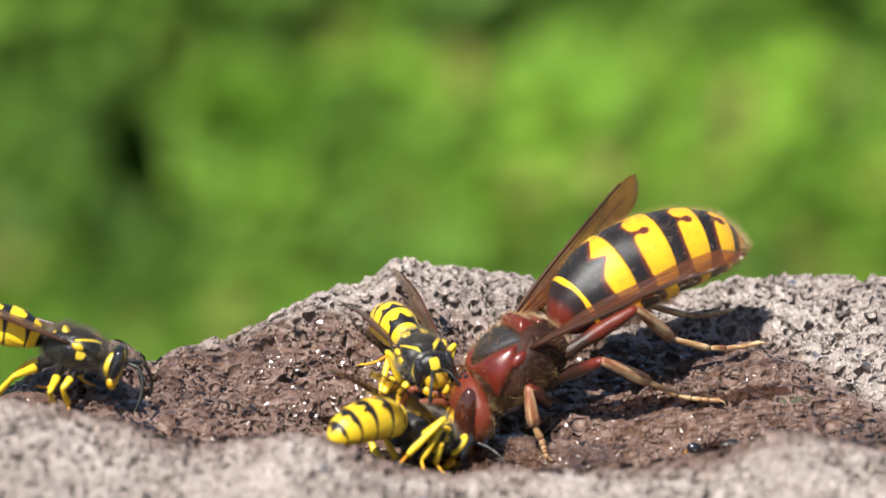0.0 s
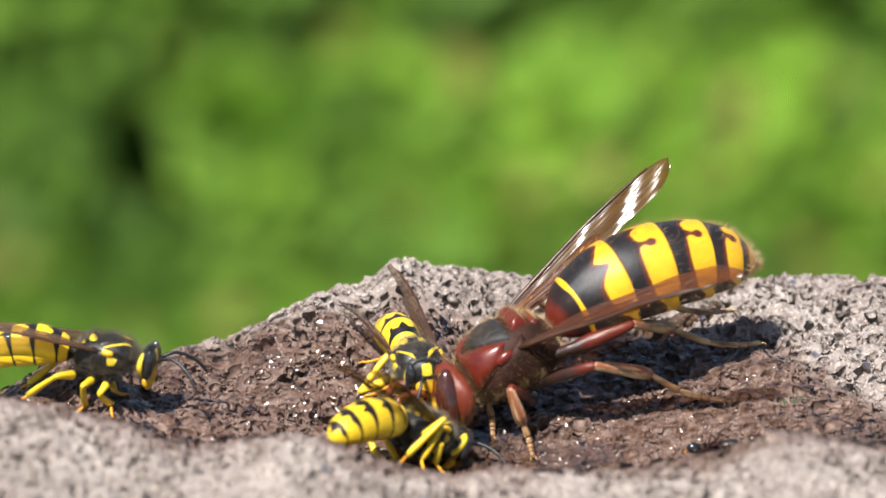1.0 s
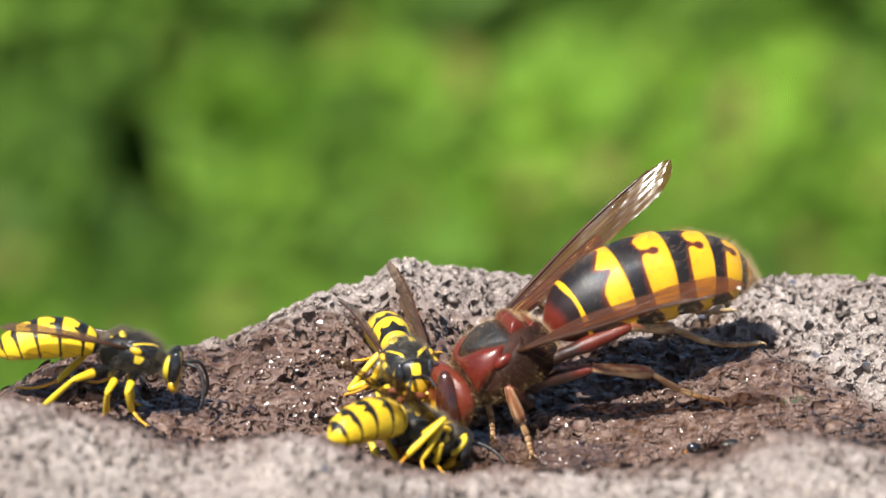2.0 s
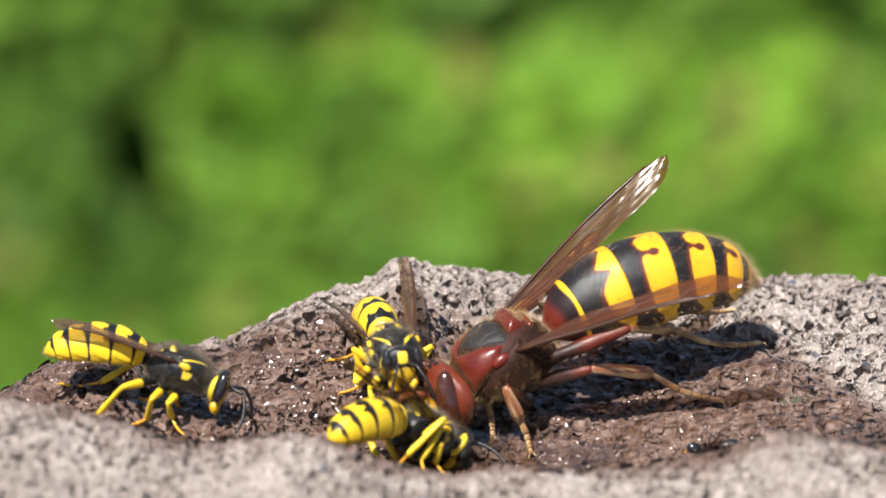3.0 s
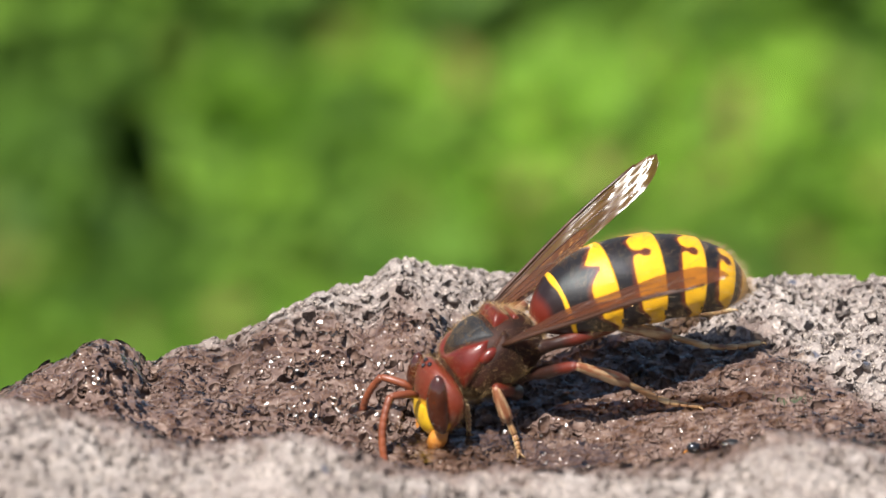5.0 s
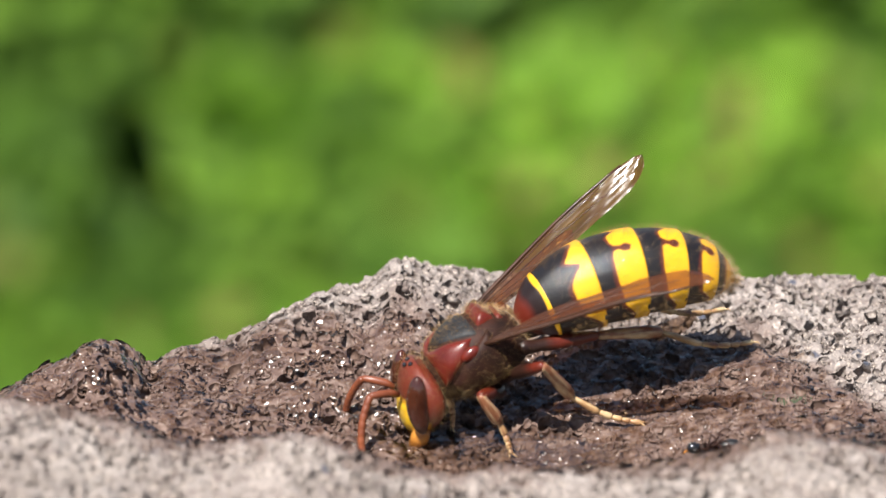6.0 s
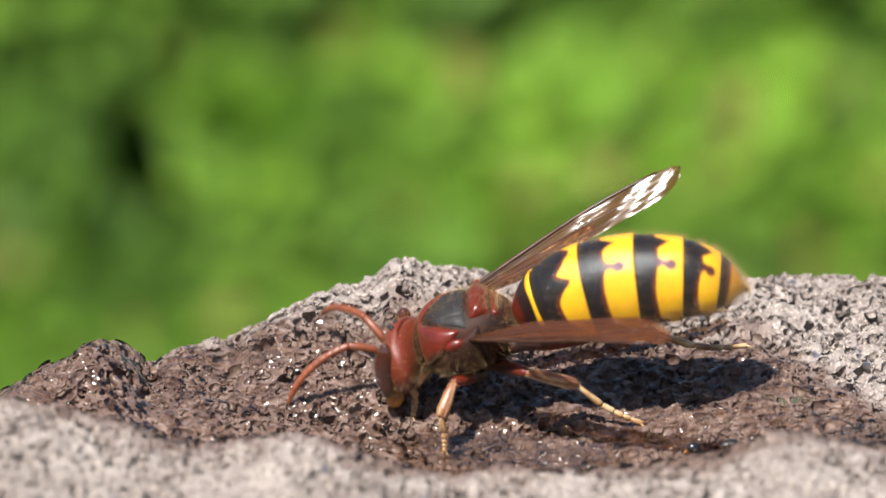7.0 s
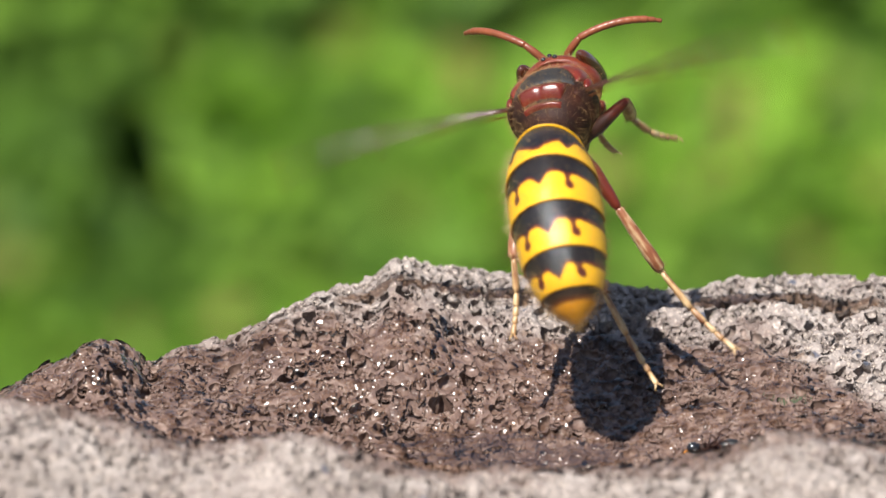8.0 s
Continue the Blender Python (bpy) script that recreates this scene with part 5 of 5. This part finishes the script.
    rest_left = [(0, -12.8, 0.3, -39.4), (0.5, -12.5, 2.5, -41.4), (1, -15.3, 0.4, -28.6), (1.5, -14.8, 1.3, -31.9), (3, -15.4, -0.8, -27.0), (3.5, -16.2, -0.4, -23.6), (3.9, -14.7, -7.0, -28.6), (4, -14.7, 1.5, -33.4), (4.5, -14.7, 2.9, -35.0), (4.7, -14.9, -0.0, -32.2), (5.8, -14.9, -3.5, -29.3), (6, -14.9, -3.5, -29.3), (6.5, -13.6, -2.2, -37.0), (6.8, -16, -2.5, -25.9), (7, -17.1, 6.9, -31.4), (7.1, -17.8, -1.1, -23.3), (7.2, -18.3, 0.5, -21.4), (7.3, -17.4, -5.1, -26.6), (7.4, -16.9, 0.8, -31.5), (7.5, -19, 6.6, -24.1), (7.6, -18.1, 6.7, -33.7)]
    rest_right = [(0, -72.9, 4.0, 14.1), (0.5, -71.0, 7.0, 9.2), (1, -55.1, 13.3, 4.1), (1.5, -55.3, 16.9, -6.4), (3, -55.2, 17.6, -4.1), (3.5, -55.6, 16.2, -2.0), (3.9, -58.3, 8.1, -7.2), (4, -58.8, 12.0, -6.0), (4.5, -54.6, 15.4, -4.0), (4.7, -54.4, 13.4, -4.8), (5.8, -56.3, 11.2, 2.3), (6, -57.6, 13.8, -4.9), (6.5, -56.1, 13.2, -7.7), (6.8, -52.4, 11.6, -0.9), (7, -43.4, 8.7, 13.6), (7.1, -35.3, 5.6, 23.8), (7.2, -37.2, -8.7, 48.8), (7.3, -40.3, -2.7, 58.9), (7.4, -38.0, -4.6, 64.8), (7.5, -36.0, -14.2, 79.6), (7.6, -36.0, -28.7, 90.2)]
    for side, rest in ((1, rest_left), (-1, rest_right)):
        rows = [(t, hinge(1.0, side, *a)) for t, *a in rest]
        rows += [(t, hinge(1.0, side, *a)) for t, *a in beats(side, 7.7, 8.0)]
        walk(pick(hornet, "wing", side), rows)
    stands = {
        ('front', 1): [(0, 7.32, -6.97, -13.22), (0.5, 7.24, -6.92, -13.24), (1, 6.33, -6.54, -13.26), (3.3, 6.22, -6.02, -13.15), (3.5, 6.62, -5.69, -12.97), (3.7, 4.43, -5.83, -13.13), (3.9, 4.23, -5.6, -13.09), (4, 4.83, -5.25, -13.01), (4.2, 5.62, -6.19, -13.21), (4.7, 5.62, -6.19, -13.21), (5.8, 4.82, -6.18, -13.22), (6.8, 4.82, -6.18, -13.22), (6.95, 0.24, -6.39, -13.01), (7.15, -0.24, -6, -12.95), (7.35, 2.03, -5, -8.8), (7.45, 3.82, -5, -6.69), (7.55, 7, -5, -7.75), (7.65, 3.42, -4, -5.35), (7.8, 6.01, -3, -2.75)],
        ('mid', 1): [(0, 19.71, -2.11, -10.61), (4.7, 19.71, -2.11, -10.61), (5.8, 14.05, -3.65, -11.76), (7.35, 14.05, -3.65, -11.76), (7.5, 14.05, -3.65, -11.76), (7.6, 5.64, -4.1, -12.57), (7.85, 4.72, -4.13, -12.69)],
        ('hind', 1): [(0, 22.91, 5.62, -8.93), (6.95, 22.91, 5.62, -8.93), (7.15, 22.15, 2.66, -9.2), (7.3, 19.19, -0.23, -10.33), (7.4, 17.69, -2.48, -10.73), (7.75, 15.7, -2.42, -11.26)],
        ('front', -1): [(0, 3.52, -3.79, -12.69), (3.7, 3.52, -3.79, -12.69), (4, 4.05, -3.19, -12.48), (4.7, 2.25, -3.34, -12.64), (5.8, 0.64, -2.91, -12.36), (6.8, 0.64, -2.91, -12.36), (7, -2.17, -2.18, -11.78), (7.2, -2.18, -0.22, -10.76), (7.4, 5.98, 8, -6.43), (7.6, 9.24, 8, -2.99), (7.8, 18.71, 6, 0.44)],
        ('mid', -1): [(0, 9.31, 9.48, -8.73), (4.7, 9.31, 9.48, -8.73), (5.8, 7.23, 8.2, -8.73), (7, 7.23, 8.2, -8.73), (7.3, 7.22, 7.85, -8.83), (7.5, 12.09, 8, -2.13), (7.8, 16.13, 6, -4.48)],
        ('hind', -1): [(0, 21.09, 10.46, -8.06), (7.2, 21.09, 10.46, -8.06), (7.4, 22.86, 8.64, -8.45), (7.75, 22.94, 6.25, -8.93)],
    }
    dangle = {("front", 1): (2.0, 2.0, -6.0), ("front", -1): (2.5, -2.5, -6.0), ("mid", 1): (-12.9, 5.3, -10.2), ("mid", -1): (6.0, -6.3, -8.0), ("hind", 1): (-14.4, -4.1, -19.8), ("hind", -1): (-11.4, -10.0, -18.9)}
    plant(hornet, stands, dangle, 7.86)
    walk(walker, [
        (0, body(-25.78, -3.87, -5.99, -6, 12, -6.8)),
        (0.5, body(-25.45, -3.87, -6.05, -5.1, 9.6, -7.3)),
        (1, body(-23.57, -3.89, -6.42, -2.6, 1.4, -7.8)),
        (1.5, body(-22.49, -4.13, -5.95, -4.8, 6.6, -3.8)),
        (1.7, body(-22.49, -4.2, -5.95, -5.3, 7.6, -3.8)),
        (2.8, body(-18.38, -4.22, -7.45, -11.2, 19.2, -6.5)),
        (3, body(-18.37, -4.22, -7.46, -11, 18.4, -6.8)),
        (3.1, body(-19.37, -4.4, -6.75, -5.6, 14.8, -5.8)),
        (3.2, body(-19.47, -4.68, -6.62, -5.8, 14.5, -3.5)),
        (3.3, body(-19.43, -4.9, -6.53, -4.8, 12.1, -5.5)),
        (3.4, body(-23.45, -7.03, -4.22, 3, -10.1, -22.6)),
        (3.5, body(-25.89, -9.78, 2.93, 3.5, -24.6, -16.3)),
        (3.6, body(-24.22, -10.08, 8.38, -1.8, -10.4, -9.5)),
        (3.7, body(-12.77, -10.51, 14.6, 0.7, -2.5, 1.5)),
        (3.8, body(13.1, -10.15, 19.89, 1.1, -12.1, -0.6)),
        (3.9, body(32, -7, 26, 0, -10, 0)),
        (4.05, body(50, 45, 45, 0, 0, 60)),
        (4.14, body(44.6, 90, -3.59, 0, 10, 130)),
        (4.2, body(32.13, 92, -6.77, 0, 15, 185)),
        (4.3, body(18.79, 95, -8.11, 0, 20, 215)),
        (4.4, body(1.1, 120, -23.03, 0, 20, 240)),
        (4.5, body(-11.8, 150, -53.2, 5, 8, 258)),
        (4.6, body(-19.42, 150, -70.05, 0, 15, 240)),
        (5.2, body(-150, 140, -70, 0, 0, 190)),
        (8, body(-420, 200, 60, 0, 0, 190)),
    ])
    walk(pick(walker, "abdomen"), [(t, pose(-2.4 * MM, 0, -0.21 * MM, 0, lift, swing)) for t, lift, swing in (
        (0, -8.1, -0), (0.5, -8.4, -0), (1, -9.6, -0), (1.5, -15, -0), (1.7, -16.2, 0), (2.8, -14.3, 0.8), (3, -16.2, 1), (3.1, -12, 1.4), (3.2, -13, 1.7), (3.3, -14, 0.5), (3.4, 7.4, -7.9), (3.5, 4.6, -9.6), (3.6, 4.4, -3.3), (3.7, 1.1, -0.7), (3.8, 6.7, -0.7), (8, 6.7, -0.7))])
    walk(pick(walker, "head"), [(t, pose(2.82 * MM, 0, -0.45 * MM, lean, nod, turn)) for t, lean, nod, turn in (
        (0, 2.6, 8.3, -0.2), (0.5, 2.9, 10.3, -0.7), (1, 3.3, 11.3, -1.2), (1.5, 2.8, 1.0, 0.4), (1.7, 3.1, -0.1, 0.8), (2.8, -1.8, 2.8, -0.6), (3, -1.3, 3.8, -0.7), (3.1, 0.7, 2.3, 1.7), (3.2, 1.0, 1.8, 2.5), (3.3, 2.3, 3.3, 0.6), (3.4, -2.0, 13.6, 1.2), (3.5, -6.4, 22.1, 2.8), (3.6, -5.8, 12.2, -2.1), (3.7, -1.2, 12.5, 1.7), (3.8, -2.0, 18.7, -3.7), (8, 0, 10, 0))])
    rest = [(0, 24.9, -0.8, -4.6), (1, 24.9, 5.5, 10.6), (1.5, 25.2, -7.2, -7.5), (3, 24.9, -3.6, 4.8), (3.3, 25, 3.3, 4.7)]
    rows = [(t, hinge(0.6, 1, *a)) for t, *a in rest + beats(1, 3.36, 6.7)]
    walk(pick(walker, "wing", 1), rows + [(8.0, rows[-1][1])])
    rest = [(0, 20.3, 10, 5.1), (1, 20.5, 12.8, 8.5), (1.5, 19.4, 7.2, 19.2), (3, 20, 1.8, 3.9), (3.3, 20.3, 10.1, 2.8)]
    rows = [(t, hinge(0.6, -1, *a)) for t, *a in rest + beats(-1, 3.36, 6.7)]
    walk(pick(walker, "wing", -1), rows + [(8.0, rows[-1][1])])
    stroll(walker, 3.36, ((1.8, 3.4), (-4.6, 4.4), (-14.5, 4.2)))
    walk(drinker, [
        (0, body(-1.59, -1.17, -7.38, 5.2, -1.5, -71.9)),
        (0.5, body(-1.6, -1.17, -7.43, 4.7, -1.6, -72.3)),
        (1, body(-1.89, -1.15, -7.98, 1.4, -3.9, -76.5)),
        (1.5, body(-2.13, -1.14, -8.29, 1.5, -4.2, -76.3)),
        (2.8, body(-3.28, -1.14, -7.19, 1.8, -2.1, -79)),
        (3, body(-3.55, -1.16, -6.96, 1.9, -2.3, -77.3)),
        (3.1, body(-4.49, -1.6, -5.2, -0.9, -12.7, -78.6)),
        (3.2, body(-5.14, -2.4, -2.82, 0.3, -18.3, -84.1)),
        (3.3, body(-6.16, -3.6, -0.15, 1.8, -19.6, -87.3)),
        (3.4, body(-9.54, -4.2, 0.68, 10.4, -21.8, -94.9)),
        (3.5, body(-11.8, -4.3, 4.46, 2.8, -22.4, -90.2)),
        (3.6, body(-6.53, -4.3, 12.55, -2.4, -22.6, -82.3)),
        (3.7, body(2.11, -4.3, 16.1, 1.4, -17.9, -104.4)),
        (3.8, body(2.0, -4.3, 15.82, 5.1, -22.6, -109)),
        (3.9, body(-11.96, -4.3, 13.3, 0.6, -25, -110.3)),
        (4, body(-36.13, 1, 11.84, 0, -20, -135)),
        (4.1, body(-52, 5, 8, 0, -10, -150)),
        (4.6, body(-90, 60, 60, 0, 0, -215)),
        (5.2, body(-40, 90, 120, 0, 0, -280)),
        (5.8, body(60, 95, 90, 0, 0, -330)),
        (6.15, body(70, 95, 40, 0, 0, -250)),
        (6.3, body(39.8, 92, -9.72, 0, 10, -170)),
        (6.4, body(26.99, 94, -14.9, 0, 15, -140)),
        (6.5, body(23.7, 125, -42.6, 0, 10, -112)),
        (6.6, body(21.28, 125, -58.64, 0, 15, -130)),
        (7.2, body(90, 160, -70, 0, 0, -190)),
        (8, body(300, 220, 20, 0, 0, -200)),
    ])
    walk(pick(drinker, "abdomen"), [(t, pose(-2.4 * MM, 0, -0.21 * MM, 0, lift, swing)) for t, lift, swing in (
        (0, -5, 0), (0.5, -5, 0), (1, -5, 0), (1.5, -5, 0), (2.8, -5, -0), (3, -5, -0), (3.1, -5.1, -0), (3.2, -5.6, -0), (3.3, -8.2, -0.4), (3.4, -23.9, -3.3), (3.5, -30.5, -0.9), (3.6, -21.8, 1), (3.7, 1, -1.2), (3.8, 0.5, -1.9), (3.9, -4, 0.2), (8, -4, 0.2))])
    walk(pick(drinker, "head"), [(t, pose(2.82 * MM, 0, -0.45 * MM, lean, nod, turn)) for t, lean, nod, turn in (
        (0, 3.2, 4.9, 1.4), (0.5, 3.0, 4.7, 1.3), (1, 1.1, 3.4, 0.2), (1.5, 1.1, 2.1, 0.2), (2.8, 2.0, 2.5, 0.1), (3, 1.3, 3.7, 0.5), (3.1, -1.1, 12.3, 0.1), (3.2, 0.7, 12.8, -0.4), (3.3, 0.3, 13.1, -0.0), (3.4, -2.2, 12.7, 2.6), (3.5, -1.0, 14.7, 0.5), (3.6, 0.9, 13.2, -0.8), (3.7, -1.7, 8.1, 1.1), (3.8, 0.1, 9.7, 2.0), (3.9, -0.3, 12.0, 0.4), (8, 0, 10, 0))])
    rest = [(0, -21.2, 20.8, 1.9), (1, -22, 31.1, 9.4), (1.5, -22.6, 32.1, 6.5), (3, -22, 24.2, -9.5)]
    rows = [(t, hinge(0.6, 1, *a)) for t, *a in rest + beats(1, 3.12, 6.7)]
    walk(pick(drinker, "wing", 1), rows + [(8.0, rows[-1][1])])
    rest = [(0, -24.9, 7.3, 5.6), (1, -24.8, 12.2, 10.1), (1.5, -25.2, 13.6, 6.9), (3, -24.7, 5.2, 8.6)]
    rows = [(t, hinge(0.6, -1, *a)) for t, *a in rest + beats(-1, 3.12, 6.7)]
    walk(pick(drinker, "wing", -1), rows + [(8.0, rows[-1][1])])
    stroll(drinker, 3.12, ((4.0, 5.0), (-2.5, 6.2), (-8.0, 5.5)))
    walk(sipper, [
        (0, body(-1.16, -8.94, -10.29, 0.4, 25.1, 42.3)),
        (3.4, body(-1.16, -8.94, -10.29, 0.4, 25.1, 42.2)),
        (3.5, body(-1.06, -8.97, -10.14, 0.2, 22.9, 39)),
        (3.6, body(-0.07, -9.31, -8.72, -6.5, 17, 18.7)),
        (3.7, body(1.69, -11.87, -6.33, 0.6, 6, 6.9)),
        (3.8, body(9.78, -12.37, -2.22, 2, -10.4, 5)),
        (3.9, body(25.08, -11.98, 4.82, 13.4, -29.5, 26.1)),
        (4, body(44, -11, 13, 0, -25, 35)),
        (4.2, body(85, 5, 38, 0, -15, 50)),
        (8, body(300, 150, 90, 0, 0, 60)),
    ])
    walk(pick(sipper, "abdomen"), [(t, pose(-2.4 * MM, 0, -0.21 * MM, 0, lift, swing)) for t, lift, swing in (
        (0, -19, 6.1), (3.4, -18.9, 6.2), (3.5, -17.9, 6.4), (3.6, -15.6, 4.6), (3.7, 7, -2.2), (3.8, 4.4, -2.4), (3.9, 1, -3.2), (8, 1, -3.2))])
    walk(pick(sipper, "head"), [(t, pose(2.82 * MM, 0, -0.45 * MM, lean, nod, turn)) for t, lean, nod, turn in (
        (0, 1.3, 22.6, 1.9), (3.4, 1.4, 21.9, 1.9), (3.5, 1.4, 18.3, 1.7), (3.6, 0.2, -9.3, -4.5), (3.7, -4.4, -5.4, 0.3), (3.8, -4.8, 5.1, -2.9), (3.9, -3.4, 15.8, -13.9), (8, 0, 10, 0))])
    rest = [(0, -20.3, 10.6, 1.2), (3.5, -20.9, 17.2, -2.9)]
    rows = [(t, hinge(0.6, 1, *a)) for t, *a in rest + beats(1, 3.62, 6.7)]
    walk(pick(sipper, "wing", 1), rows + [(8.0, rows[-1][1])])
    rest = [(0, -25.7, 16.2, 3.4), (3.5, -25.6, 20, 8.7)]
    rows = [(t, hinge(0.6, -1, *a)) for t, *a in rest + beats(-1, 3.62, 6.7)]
    walk(pick(sipper, "wing", -1), rows + [(8.0, rows[-1][1])])
    stroll(sipper, 3.62, ((3.5, 4.4), (-3.0, 4.8), (-8.0, 4.2)))
    feelers(hornet, 1.12, [(0, -8, 5, 40, -8, 10, 40), (1.0, -10, 5, 40, 0, 15, 40), (3.0, -8, 0, 40, -5, 0, 40), (3.3, -3, 5, 30, 45, 10, 10), (3.5, 0, 8, 30, 85, 12, 5), (3.7, 15, 5, 30, 30, 10, 20),
                          (3.9, -8, 8, 42, -5, 12, 42), (4.5, -6, 5, 42, 2, 24, 42), (6.0, -2, 4, 42, 0, 12, 42), (6.5, -2, 6, 45, 0, 12, 45), (6.8, 30, 8, 25, 5, 10, 25), (7.0, 8, 12, 10, 20, 15, 10),
                          (7.2, 36, 10, 5, 45, 20, 5), (7.5, 30, 18, 5, 20, 58, 10), (8.0, 30, 36, 8, 24, 62, 8)])
    feelers(walker, 0.552, [(0, -10, 5, 20, -15, 5, 25), (1.0, 15, 5, 10, 10, 5, 10), (1.5, -15, 5, 25, -15, 5, 25), (3.0, -10, 10, 20, -20, 5, 25), (3.4, 45, 10, 0, 45, 10, 0), (8.0, 45, 10, 0, 45, 10, 0)])
    feelers(drinker, 0.552, [(0, -25, 10, 20, -25, 10, 20), (3.0, -15, 10, 20, -15, 10, 20), (3.2, 15, 35, 0, 15, 35, 0), (8.0, 20, 35, 0, 20, 35, 0)])
    feelers(sipper, 0.552, [(0, 5, 5, 0, 22, 42, 0), (3.5, 5, 5, 0, 22, 42, 0), (3.7, 20, 10, 0, 15, 10, 0), (8.0, 20, 10, 0, 20, 10, 0)])


motions()
